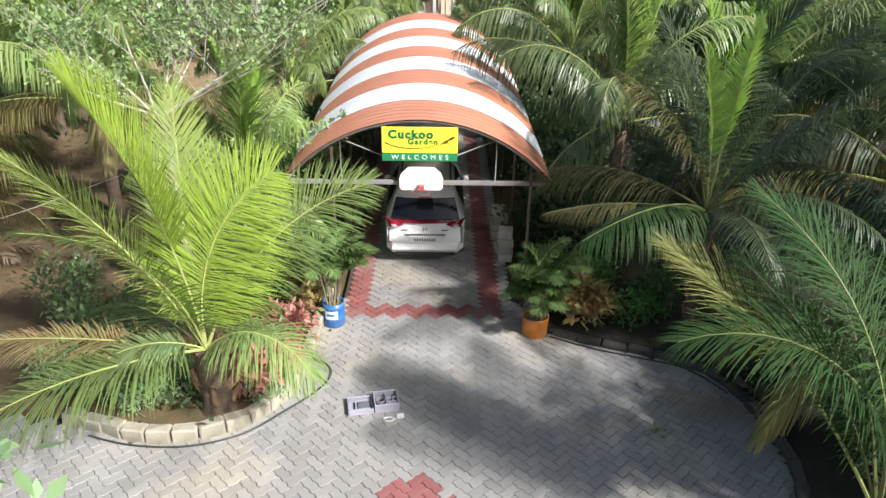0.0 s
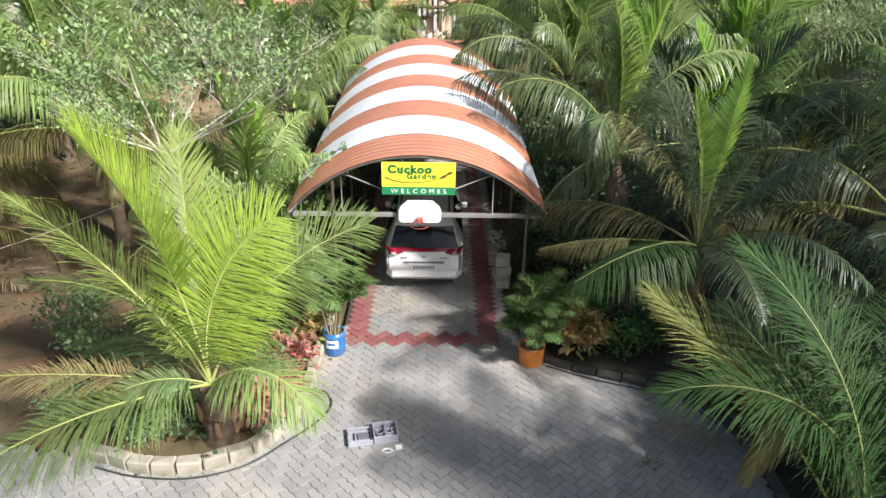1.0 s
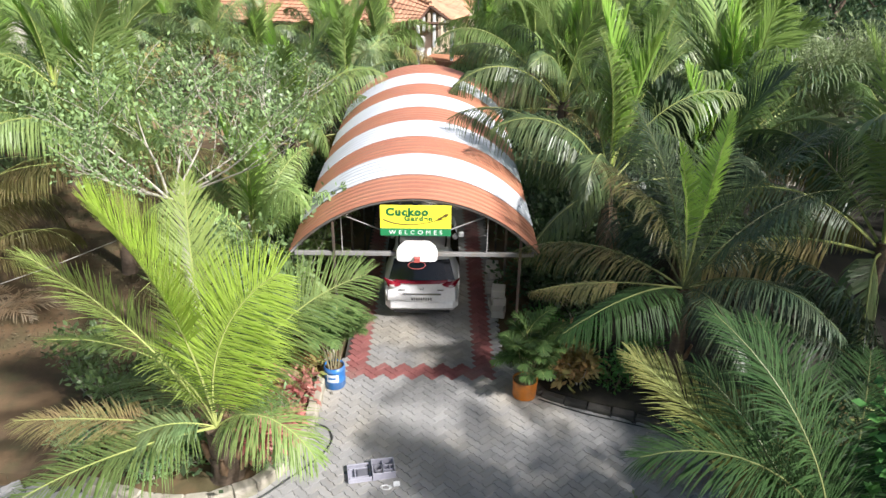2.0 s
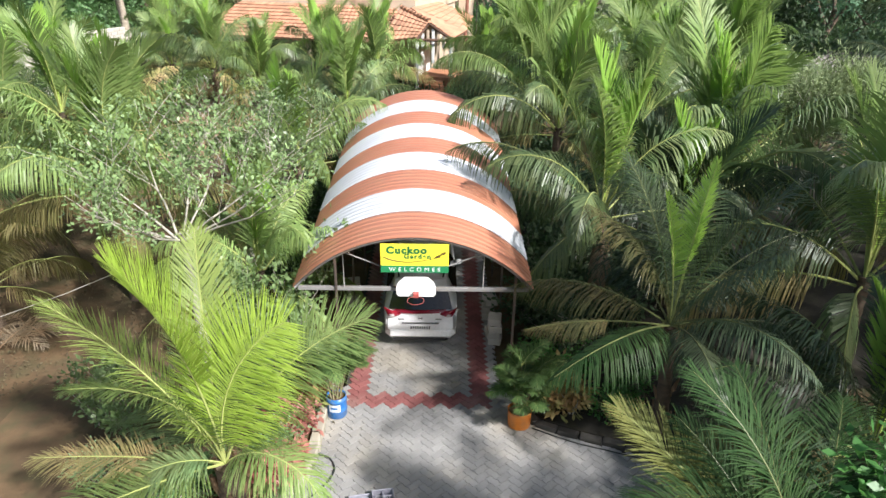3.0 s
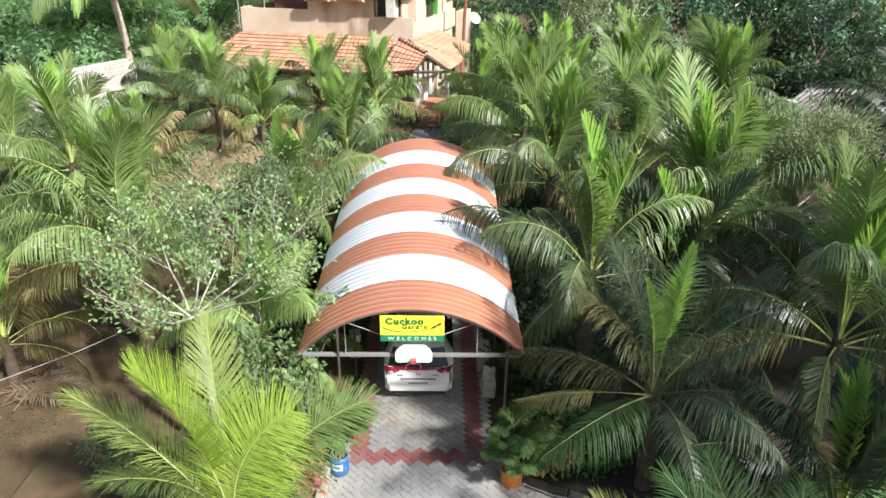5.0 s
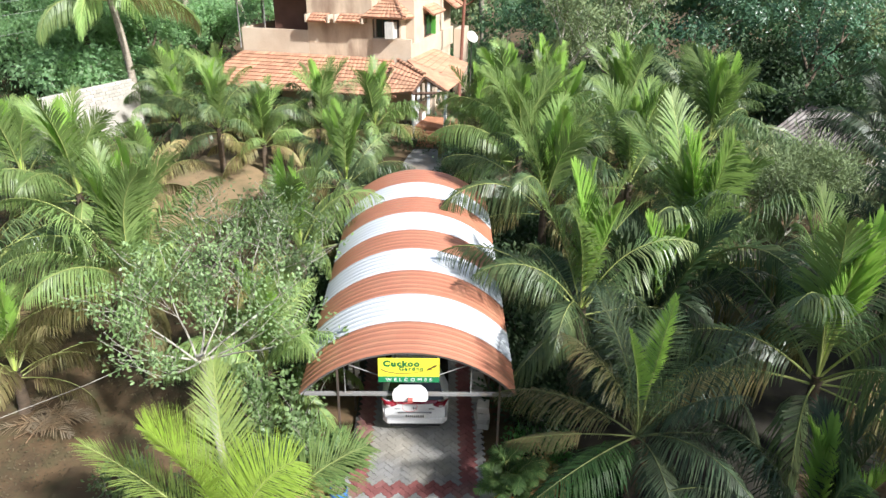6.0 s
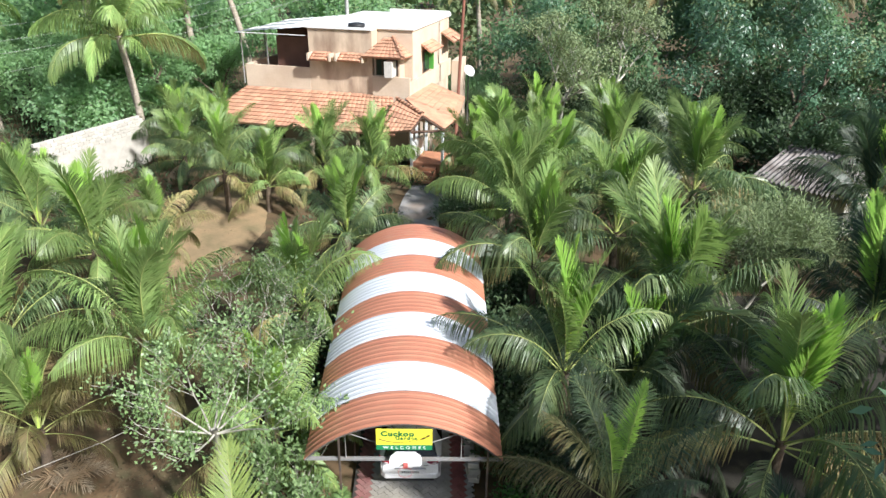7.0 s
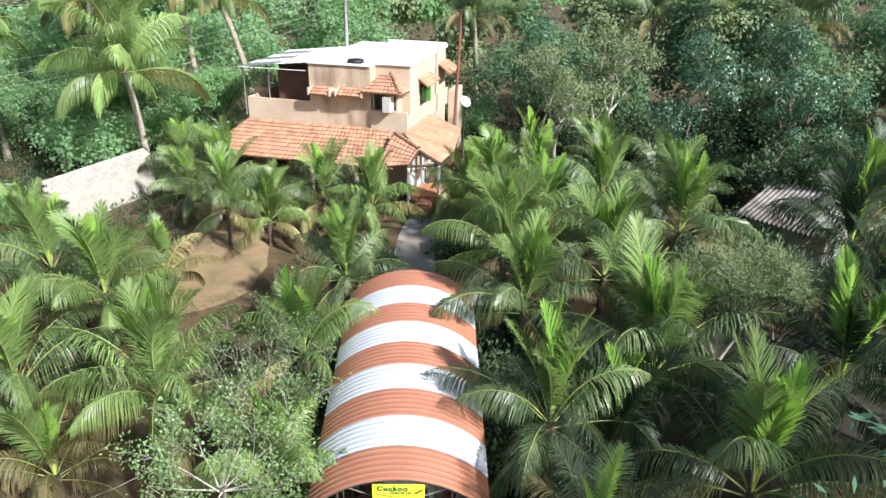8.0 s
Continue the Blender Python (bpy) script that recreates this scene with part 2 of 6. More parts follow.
M_ROOF_WHITE = material("white_terrace_coat", (0.83, 0.83, 0.80), 0.6, color2=(0.76, 0.76, 0.73), scale=0.5, fine=12, bump=0.1, dirt=(0.6, 0.58, 0.52), dirt_scale=0.5, dirt_amount=0.4)
M_TILE = material("clay_roof_tile", (0.50, 0.275, 0.17), 0.8, color2=(0.41, 0.21, 0.13), scale=0.9, fine=18, bump=0.3, per_island=0.22, dirt=(0.24, 0.15, 0.09), dirt_scale=0.7, dirt_amount=0.5)
M_TILE_PALE = material("paler_roof_tile", (0.54, 0.29, 0.18), 0.8, color2=(0.45, 0.225, 0.14), scale=0.9, fine=18, bump=0.3, per_island=0.15)
M_TIMBER = material("dark_timber", (0.10, 0.055, 0.035), 0.8, scale=3, fine=30, bump=0.3)
M_TERRACOTTA = material("terracotta_floor", (0.50, 0.235, 0.13), 0.75, scale=2, fine=25, bump=0.2)
M_WIN_GREEN = material("green_window_paint", (0.10, 0.36, 0.06), 0.45, scale=4, fine=40, bump=0.05)
M_GLASS_DARK = material("dark_window_glass", (0.03, 0.035, 0.035), 0.06, scale=2, fine=20, bump=0.0, spec=0.6)
M_CANOPY_GREY = material("grey_canopy_sheet", (0.20, 0.215, 0.21), 0.4, scale=2, fine=25, bump=0.05)
M_BLOCK = material("concrete_block", (0.50, 0.47, 0.41), 0.9, color2=(0.39, 0.36, 0.31), scale=2, fine=30, bump=0.4, per_object=0.14)
M_ASBESTOS = material("weathered_cement_sheet", (0.27, 0.25, 0.235), 0.85, color2=(0.16, 0.14, 0.125), scale=1.2, fine=25, bump=0.3, dirt=(0.07, 0.05, 0.04), dirt_scale=0.8, dirt_amount=0.8)
M_RUST = material("rusty_pole", (0.24, 0.10, 0.065), 0.8, scale=4, fine=40, bump=0.3)
M_CONCRETE = material("concrete_pole", (0.55, 0.54, 0.52), 0.85, scale=3, fine=40, bump=0.3)
M_PATH = material("grey_path", (0.30, 0.29, 0.28), 0.9, color2=(0.22, 0.21, 0.2), scale=1, fine=20, bump=0.3, dirt=(0.22, 0.15, 0.1), dirt_scale=0.6, dirt_amount=0.6)
M_CURTAIN = material("pale_curtain", (0.62, 0.58, 0.52), 0.8, scale=3, fine=30, bump=0.2, stretch=(6, 1, 1))
M_WIRE = material("pale_wire", (0.45, 0.45, 0.43), 0.5, scale=3, fine=30, bump=0.0)
M_ROPE = material("pale_rope", (0.55, 0.52, 0.45), 0.8, scale=6, fine=90, bump=0.2)


# ---- mesh helpers ----
def mesh_of(name, verts, faces, mats, slots=None, smooth=False):
    me = bpy.data.meshes.new(name)
    me.from_pydata([tuple(v) for v in verts], [], faces)
    for m in mats if isinstance(mats, (list, tuple)) else (mats,):
        me.materials.append(m)
    if slots is not None:
        me.polygons.foreach_set("material_index", np.array(slots, dtype=np.int32))
    if smooth:
        me.polygons.foreach_set("use_smooth", np.ones(len(me.polygons), dtype=bool))
    me.update()
    return me


def part(name, bm, mat=None, parent=None, label="", smooth=False):
    """Links a bmesh or a mesh as one object, under parent if given."""
    if isinstance(bm, bmesh.types.BMesh):
        me = bpy.data.meshes.new(name)
        bm.normal_update()
        bm.to_mesh(me)
        bm.free()
        me.materials.append(mat)
        if smooth:
            me.polygons.foreach_set("use_smooth", np.ones(len(me.polygons), dtype=bool))
    else:
        me = bm
    ob = new(name, me)
    ob.parent = parent
    if label:
        ob["label"] = label
    return ob


def thing(name, label, category, at=None, group="", kind=""):
    ob = new(name)
    ob.empty_display_size = 0.2
    if at is not None:
        ob.matrix_world = at
    return tagged(ob, label, category, group, kind)


def box_bm(*boxes, bevel=0.01):
    """Boxes (x0, y0, z0, x1, y1, z1), bevelled, in one bmesh."""
    bm = bmesh.new()
    for x0, y0, z0, x1, y1, z1 in boxes:
        m = Matrix.Translation(((x0 + x1) / 2, (y0 + y1) / 2, (z0 + z1) / 2)) @ Matrix.Diagonal((abs(x1 - x0), abs(y1 - y0), abs(z1 - z0), 1))
        bmesh.ops.create_cube(bm, size=1, matrix=m)
    if bevel:
        bmesh.ops.bevel(bm, geom=bm.edges[:], offset=bevel, segments=1, affect="EDGES")
    return bm


def tube(points, radii, sides=6, closed_ends=True):
    """Vertices and faces of a tube along points."""
    pts = [Vector(p) for p in points]
    radii = list(radii) if isinstance(radii, (list, tuple, np.ndarray)) else [radii] * len(pts)
    verts, faces = [], []
    n = len(pts)
    up = Vector((0.03, 0.05, 1))
    for i, p in enumerate(pts):
        d = (pts[min(i + 1, n - 1)] - pts[max(i - 1, 0)]).normalized()
        a = d.cross(up if abs(d.normalized().dot(up.normalized())) < 0.95 else Vector((1, 0.1, 0))).normalized()
        b = d.cross(a)
        for k in range(sides):
            w = 2 * math.pi * k / sides
            verts.append(p + radii[i] * (math.cos(w) * a + math.sin(w) * b))
    for i in range(n - 1):
        for k in range(sides):
            faces.append((i * sides + k, i * sides + (k + 1) % sides, (i + 1) * sides + (k + 1) % sides, (i + 1) * sides + k))
    if closed_ends:
        faces.append(tuple(range(sides)))
        faces.append(tuple((n - 1) * sides + k for k in reversed(range(sides))))
    return verts, faces


def tubes_mesh(name, runs, mat, sides=6):
    verts, faces = [], []
    for points, radii in runs:
        v, f = tube(points, radii, sides)
        faces += [tuple(i + len(verts) for i in face) for face in f]
        verts += v
    return mesh_of(name, verts, faces, mat, smooth=True)


def lathe(profile, mat, name, segs=28):
    """A turned shape from (radius, z) pairs."""
    verts, faces = [], []
    for r, z in profile:
        for k in range(segs):
            a = 2 * math.pi * k / segs
            verts.append((r * math.cos(a), r * math.sin(a), z))
    for i in range(len(profile) - 1):
        for k in range(segs):
            faces.append((i * segs + k, i * segs + (k + 1) % segs, (i + 1) * segs + (k + 1) % segs, (i + 1) * segs + k))
    return mesh_of(name, verts, faces, mat, smooth=True)


def rise(x, y):
    """The height of the ground: level at the court, climbing steadily along the drive to the house."""
    run = min(max(y - 12.3, 0.0), 25.0)
    return 0.062 * (run * run / 3.0 if run < 1.5 else run - 0.75)


# ---- ground, court and drive ----
def build_ground():
    xs = np.concatenate((np.linspace(-600, -45, 12), np.linspace(-40, 40, 81), np.linspace(45, 600, 12)))
    ys = np.concatenate((np.linspace(-200, -14, 8), np.linspace(-10, 62, 73), np.linspace(70, 900, 16)))
    verts, faces = [], []
    for y in ys:
        for x in xs:
            bumps = 0.10 * noise.noise(Vector((x * 0.35, y * 0.35, 1.7))) + 0.05 * noise.noise(Vector((x * 1.3, y * 1.3, 4.0)))
            level = -0.13 if (-9.5 < x < 7.5 and y < 13) or (-3.5 < x < 3.0 and y < 27) else -0.02
            verts.append((x, y, rise(x, y) + level + (bumps if level > -0.1 else bumps * 0.2)))
    w = len(xs)
    for j in range(len(ys) - 1):
        for i in range(w - 1):
            faces.append((j * w + i, j * w + i + 1, (j + 1) * w + i + 1, (j + 1) * w + i))
    ob = part("ground", mesh_of("ground", verts, faces, M_SOIL, smooth=True), None)
    tagged(ob, "brown bare garden soil, damp in places", "ground", kind="structure")


build_ground()

LEFT_EDGE = [(-9.0, 8.75), (-7.2, 8.65), (-5.9, 8.5), (-5.2, 8.32), (-4.69, 8.13), (-3.84, 8.14), (-3.17, 8.47), (-2.75, 8.95), (-2.54, 9.45), (-2.45, 10.2), (-2.45, 11.2), (-2.4, 12.6)]
RIGHT_EDGE = [(1.75, 12.6), (1.85, 11.6), (2.1, 11.2), (2.79, 10.85), (3.5, 10.6), (4.21, 10.27), (4.65, 9.9), (4.92, 9.3), (5.06, 8.6), (5.08, 7.8), (4.9, 7.0), (4.4, 6.1), (4.0, 5.3), (3.7, 4.3)]


def inside_court(x, y):
    """Whether a point lies on the paving."""
    if 11.6 <= y <= 26.0:
        return -2.05 < x < 1.35 or (y < 12.4 and -2.4 < x < 1.75)
    if y > 26 or y < 4.2:
        return False
    def bound(edge, low):
        best = None
        for (x0, y0), (x1, y1) in zip(edge, edge[1:]):
            if min(y0, y1) <= y <= max(y0, y1) and y0 != y1:
                c = x0 + (x1 - x0) * (y - y0) / (y1 - y0)
                best = c if best is None else (max(best, c) if low else min(best, c))
        return best
    right = bound(RIGHT_EDGE, False)
    if right is None:
        right = 3.7
    if x > right:
        return False
    if y < 8.1:
        return x > -9.0
    left = None
    for (x0, y0), (x1, y1) in zip(LEFT_EDGE, LEFT_EDGE[1:]):
        if x0 <= x <= x1 and x < -2.45:
            left = y0 + (y1 - y0) * (x - x0) / max(x1 - x0, 1e-6)
            return y < left
    return x >= -2.45


def pavement_bed():
    """The bed of the paving: level under the court, sloping up under the drive."""
    bm = box_bm((-9.2, 4.0, -0.14, 5.1, 8.6, -0.028), (-2.7, 8.604, -0.14, 5.3, 12.4, -0.028), bevel=0)
    ys = [12.404 + 0.68 * k for k in range(21)]
    rows = [[bm.verts.new((x, y, rise(0, y) + z)) for x, z in ((-2.1, -0.028), (1.4, -0.028), (1.4, -0.16), (-2.1, -0.16))] for y in ys]
    for a, b in zip(rows, rows[1:]):
        for k in range(4):
            bm.faces.new((a[k], a[(k + 1) % 4], b[(k + 1) % 4], b[k]))
    bm.faces.new(rows[0])
    bm.faces.new(rows[-1])
    bmesh.ops.recalc_face_normals(bm, faces=bm.faces[:])
    return bm


pavement = part("pavement", pavement_bed(), M_SAND)
tagged(pavement, "sandy bed under interlocking concrete pavers", "pavement", kind="structure")


def bed(name, outline, z, label, soil, centre):
    """A raised soil bed inside a curb."""
    bm = bmesh.new()
    top = [bm.verts.new((x, y, rise(x, y) + z + 0.05 * noise.noise(Vector((x * 2, y * 2, 0))))) for x, y in outline]
    cx, cy = centre
    mid = bm.verts.new((cx, cy, rise(cx, cy) + z + 0.08))
    low = [bm.verts.new((x, y, -0.12)) for x, y in outline]
    for i in range(len(top)):
        j = (i + 1) % len(top)
        bm.faces.new((top[i], top[j], mid))
        bm.faces.new((low[i], low[j], top[j], top[i]))
    ob = part(name, bm, soil)
    tagged(ob, label, "soil bed", kind="structure")


bed("planter_soil_left", [(x - 0.06, y + 0.08) for x, y in LEFT_EDGE] + [(-9.0, 12.6)], 0.12, "dark damp soil inside the curved planter", M_SOIL, (-4.4, 10.2))
bed("planter_soil_right", [(x + 0.1, y + 0.05) for x, y in RIGHT_EDGE] + [(9.0, 4.3), (9.0, 12.6)], 0.10, "planting bed soil coloured dark for its shade", M_SHADED_SOIL, (6.8, 9.6))
# dark sheet laid over the grove ground in place of its shade
bed("planter_soil_grove", [(2.3, 12.65), (22.0, 12.65), (24.0, 24.6), (2.3, 24.6)], 0.05, "soil sheet coloured dark for the shade under the palms", M_SHADED_SOIL, (12.6, 18.6))


def clearing():
    """The open patch of soil between the palms, coloured sunlit, laid on the rising ground."""
    bm = bmesh.new()
    rings, n = [], 40
    for share in (1.0, 0.7, 0.35):
        ring = []
        for i in range(n):
            a = 2 * math.pi * i / n
            r = share * (1 + 0.3 * noise.noise(Vector((1.6 * math.cos(a), 1.6 * math.sin(a), 8.1))))
            x, y = -10.9 + 3.0 * r * math.cos(a), 31.0 + 5.2 * r * math.sin(a)
            bumps = 0.10 * noise.noise(Vector((x * 0.35, y * 0.35, 1.7))) + 0.05 * noise.noise(Vector((x * 1.3, y * 1.3, 4.0)))
            ring.append(bm.verts.new((x, y, rise(x, y) + bumps + (0.09 if share < 1 else -0.12))))
        rings.append(ring)
    for a, b in zip(rings, rings[1:]):
        for i in range(n):
            bm.faces.new((a[i], a[(i + 1) % n], b[(i + 1) % n], b[i]))
    bm.faces.new(rings[-1])
    ob = part("ground_clearing", bm, M_CLEARING, smooth=True)
    tagged(ob, "sandy bare soil in the garden clearing, coloured sunlit", "ground", kind="structure")


clearing()


def smooth_line(points, step):
    """Evenly spaced points on a Catmull-Rom line."""
    pts = [Vector((*p, 0)) if len(p) == 2 else Vector(p) for p in points]
    fine = []
    for i in range(len(pts) - 1):
        p0, p1, p2, p3 = pts[max(i - 1, 0)], pts[i], pts[i + 1], pts[min(i + 2, len(pts) - 1)]
        for k in range(24):
            t = k / 24
            fine.append(0.5 * (2 * p1 + (p2 - p0) * t + (2 * p0 - 5 * p1 + 4 * p2 - p3) * t * t + (3 * p1 - p0 - 3 * p2 + p3) * t ** 3))
    fine.append(pts[-1])
    out, run = [fine[0]], 0.0
    for a, b in zip(fine, fine[1:]):
        run += (b - a).length
        if run >= step:
            out.append(b)
            run = 0.0
    return out


def stone_curb(name, line, height, length, thick, label, seed, stone=M_STONE):
    """A curb of separate rough stones set along a line."""
    rng = random.Random(seed)
    ob = thing(name, label, "curb", kind="structure")
    pts = smooth_line(line, length)
    for a, b in zip(pts, pts[1:]):
        d = b - a
        long, h, w = d.length - 0.012, height * rng.uniform(0.88, 1.08), thick * rng.uniform(0.9, 1.1)
        bm = box_bm((-long / 2, -w / 2, -0.1, long / 2, w / 2, h), bevel=0.022)
        for v in bm.verts:
            v.co += Vector([rng.uniform(-0.016, 0.016) for _ in range(3)])
        s = part("stone", bm, stone, ob)
        s.matrix_local = Matrix.Translation((a + b) / 2) @ Matrix.Rotation(math.atan2(d.y, d.x) + rng.uniform(-0.03, 0.03), 4, "Z")
    return ob


stone_curb("curb_left", LEFT_EDGE[2:], 0.23, 0.36, 0.20, "pale rough stone curb round the curved planter", 3)
# right-hand curb: shade put into the stone colour
stone_curb("curb_right", RIGHT_EDGE[1:], 0.10, 0.46, 0.18, "stone curb coloured dark for the shade of the bed", 5, M_STONE_DARK)


# ---- palms ----
def frond_mesh(name, length, el, droop, pairs, leaflet, mats, seed, fold=0.5, sag=0.5, width=0.05, ragged=0.0, bend=0.0, curl=1.3, bare=0.16, roll=0.0, open_by=1.0):
    """A pinnate palm leaf. It starts at the origin, heads along +X at el degrees and bends down by droop degrees on the way."""
    rng = random.Random(seed)
    n = 14
    pts, p = [Vector((0, 0, 0))], Vector((0, 0, 0))
    for i in range(n):
        s = (i + 0.5) / n
        e, yaw = radians(el - droop * s ** curl), radians(bend * s)
        p = p + (length / n) * Vector((math.cos(e) * math.cos(yaw), math.cos(e) * math.sin(yaw), math.sin(e)))
        pts.append(p.copy())
    r0 = 0.0068 * length
    verts, faces = tube(pts, [r0 * (1 - 0.93 * (i / n) ** 0.7) + 0.002 for i in range(n + 1)], 5)
    slots = [1] * len(faces)
    for i in range(pairs):
        s = bare + (1 - bare) * (i + 0.5) / pairs
        k = min(int(s * n), n - 1)
        base = pts[k].lerp(pts[k + 1], s * n - k)
        t = (pts[k + 1] - pts[k]).normalized()
        yaw = radians(bend * s)
        side = Vector((math.sin(yaw), -math.cos(yaw), 0.0))
        side = Matrix.Rotation(radians(roll), 3, t) @ side
        top = side.cross(t).normalized()
        grow = min(1.0, 0.62 + 2.2 * (s - bare)) * (1 - 0.72 * max(0.0, (s - 0.5) / 0.5) ** 2.0)
        for sign in (-1, 1):
            if ragged and rng.random() < ragged:
                continue
            lean = radians(open_by * (70 - 26 * s - 18 * s ** 4) + rng.uniform(-7, 7))
            up = fold * (1 - 0.5 * s) + rng.uniform(-0.2, 0.2)
            d = (side * sign * math.sin(lean) * math.cos(up) + t * math.cos(lean) + top * math.sin(up) * math.sin(lean) + Vector((0, 0, -0.28 * sag))).normalized()
            far = leaflet * grow * rng.uniform(0.88, 1.08)
            wide = width * (0.6 + 0.4 * grow) * rng.uniform(0.85, 1.15)
            across = d.cross(top).normalized() * wide * 0.5 + top * wide * 0.05 * sign
            q, c, droop_now = base.copy(), d.copy(), sag * rng.uniform(0.5, 1.6)
            o = len(verts)
            verts += [q - across * 0.5, q + across * 0.5]
            for seg, share in ((0.4, 1.0), (0.75, 0.72)):
                step = far * (0.4 if seg == 0.4 else 0.35)
                q = q + c * step
                verts += [q - across * share, q + across * share]
                c = (c + Vector((0, 0, -droop_now * 0.55))).normalized()
            verts.append(q + c * far * 0.28)
            faces += [(o, o + 1, o + 3, o + 2), (o + 2, o + 3, o + 5, o + 4), (o + 4, o + 5, o + 6)]
            slots += [0, 0, 0]
    return mesh_of(name, verts, faces, mats, slots)


def trunk_mesh(name, height, r0, r1, lean, seed, mat, rings=True, flare=1.35):
    rng = random.Random(seed)
    n = max(6, int(height / 0.12)) if rings else 8
    n = min(n, 60)
    pts, radii = [], []
    for i in range(n + 1):
        s = i / n
        pts.append(Vector((lean[0] * s * s, lean[1] * s * s, height * s)))
        r = r0 + (r1 - r0) * s + r0 * (flare - 1) * max(0, 1 - s * 5) ** 2
        radii.append(r * (1.05 if i % 2 else 0.97) * rng.uniform(0.97, 1.03))
    v, f = tube(pts, radii, 10)
    return mesh_of(name, v, f, mat, smooth=True)


def boots(parent, z0, z1, r, count, seed):
    """The fibrous stubs of old leaf bases round a short trunk."""
    rng = random.Random(seed)
    for i in range(count):
        a, z = i * 2.4 + rng.uniform(-0.3, 0.3), z0 + (z1 - z0) * i / count
        d = Vector((math.cos(a), math.sin(a), 0))
        pts = [d * r * 0.7 + Vector((0, 0, z)), d * r * 1.15 + Vector((0, 0, z + 0.16)), d * (r * 1.35 + rng.uniform(0, 0.08)) + Vector((0, 0, z + 0.36 + rng.uniform(0, 0.12)))]
        v, f = tube(pts, [r * 0.42, r * 0.33, r * 0.16], 6)
        part("leaf_base", mesh_of("leaf_base", v, f, M_FIBRE, smooth=True), None, parent)


SHARED = {}
FROND_KINDS = {  # elevation, droop, fold, sag, how far the leaflets spread, leaflet width
    "heart": (88, 16, 0.9, 0.1, 0.45, 0.056), "upright": (84, 36, 0.65, 0.3, 0.68, 0.042), "middle": (66, 78, 0.2, 1.6, 1.0, 0.036),
    "low": (44, 92, 0.05, 2.4, 1.0, 0.036), "hanging": (12, 86, 0.0, 2.8, 0.9, 0.036), "dry": (-20, 58, 0.0, 1.4, 0.9, 0.034),
}
# young holds the sunlit frond, a lit copy of the leaf colour
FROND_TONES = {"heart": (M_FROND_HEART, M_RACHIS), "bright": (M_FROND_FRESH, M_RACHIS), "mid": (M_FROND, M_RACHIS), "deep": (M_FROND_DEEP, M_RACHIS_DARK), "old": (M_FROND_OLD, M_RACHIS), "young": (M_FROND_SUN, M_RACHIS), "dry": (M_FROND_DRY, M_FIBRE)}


def shared_frond(kind, tone, variant):
    """Leaves that the palms have in common: upright, middle, low, hanging, dry."""
    key = (kind, tone, variant)
    if key not in SHARED:
        el, droop, fold, sag, spread, wide = FROND_KINDS[kind]
        rng = random.Random(len(kind) * 31 + variant * 7)
        twist = rng.choice((-1, 1)) * rng.uniform(8, 48)
        SHARED[key] = frond_mesh("frond", 4.3, el + rng.uniform(-9, 5), droop + rng.uniform(-12, 16), 86, 1.12, FROND_TONES[tone], variant * 17 + len(kind), fold, sag, wide, 0.05 if tone != "dry" else 0.25, rng.uniform(-22, 22), 1.9, 0.34 if kind == "heart" else 0.2, twist, spread)
    return SHARED[key]


def palm(x, y, crown_z, size, label, seed, tone="mid", count=15, dry=1, trunk_r=0.14, lean=(0, 0), spear=True, group="coconut palms of the garden"):
    """A coconut palm: a trunk and a crown of long leaves, the youngest upright in its heart."""
    rng = random.Random(seed)
    z0 = rise(x, y) - 0.1
    ob = thing("coconut_palm", label, "palm tree", Matrix.Translation((x, y, z0)), group)
    tall = group == "tall coconut palms"
    part("trunk", trunk_mesh("trunk", crown_z - z0, trunk_r * 1.2, trunk_r, lean, seed, M_TRUNK if tall else M_BARK), None, ob)
    top = Vector((lean[0], lean[1], crown_z - z0))
    cuts = (0.16, 0.38, 0.68) if tall else (0.36, 0.55, 0.76)
    for i in range(count):
        s = i / max(count - 1, 1)
        kind = "upright" if s < cuts[0] else "middle" if s < cuts[1] else "low" if s < cuts[2] else "hanging"
        tn = tone
        r = rng.random()
        if kind == "upright" and not tall:
            kind = "heart" if i < 3 else "upright"
            # some uprights take the sunlit copy, their brightness put into colour
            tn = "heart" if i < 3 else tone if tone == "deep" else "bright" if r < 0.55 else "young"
        if kind == "hanging" and r < 0.35:
            tn = "old"
        if i >= count - dry:
            kind, tn = "hanging" if r < 0.5 else "dry", "dry" if r > 0.4 else "old"
        az = i * 137.5 + seed * 47 + rng.uniform(-14, 14)
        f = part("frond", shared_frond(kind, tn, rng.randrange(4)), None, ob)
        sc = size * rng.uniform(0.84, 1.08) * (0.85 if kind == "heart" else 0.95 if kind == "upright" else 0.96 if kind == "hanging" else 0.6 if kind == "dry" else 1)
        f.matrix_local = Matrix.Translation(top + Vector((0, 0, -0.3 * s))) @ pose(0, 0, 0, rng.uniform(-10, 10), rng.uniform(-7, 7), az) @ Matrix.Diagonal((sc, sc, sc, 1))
    if spear:
        v, fc = tube([top + Vector((0, 0, -0.1)), top + Vector((0.06, 0.03, 1.5 * size)), top + Vector((0.16, 0.05, 2.7 * size))], [0.045, 0.05, 0.008], 6)
        part("spear_leaf", mesh_of("spear_leaf", v, fc, M_FROND_BRIGHT, smooth=True), None, ob, "furled pale green young leaf")
    return ob


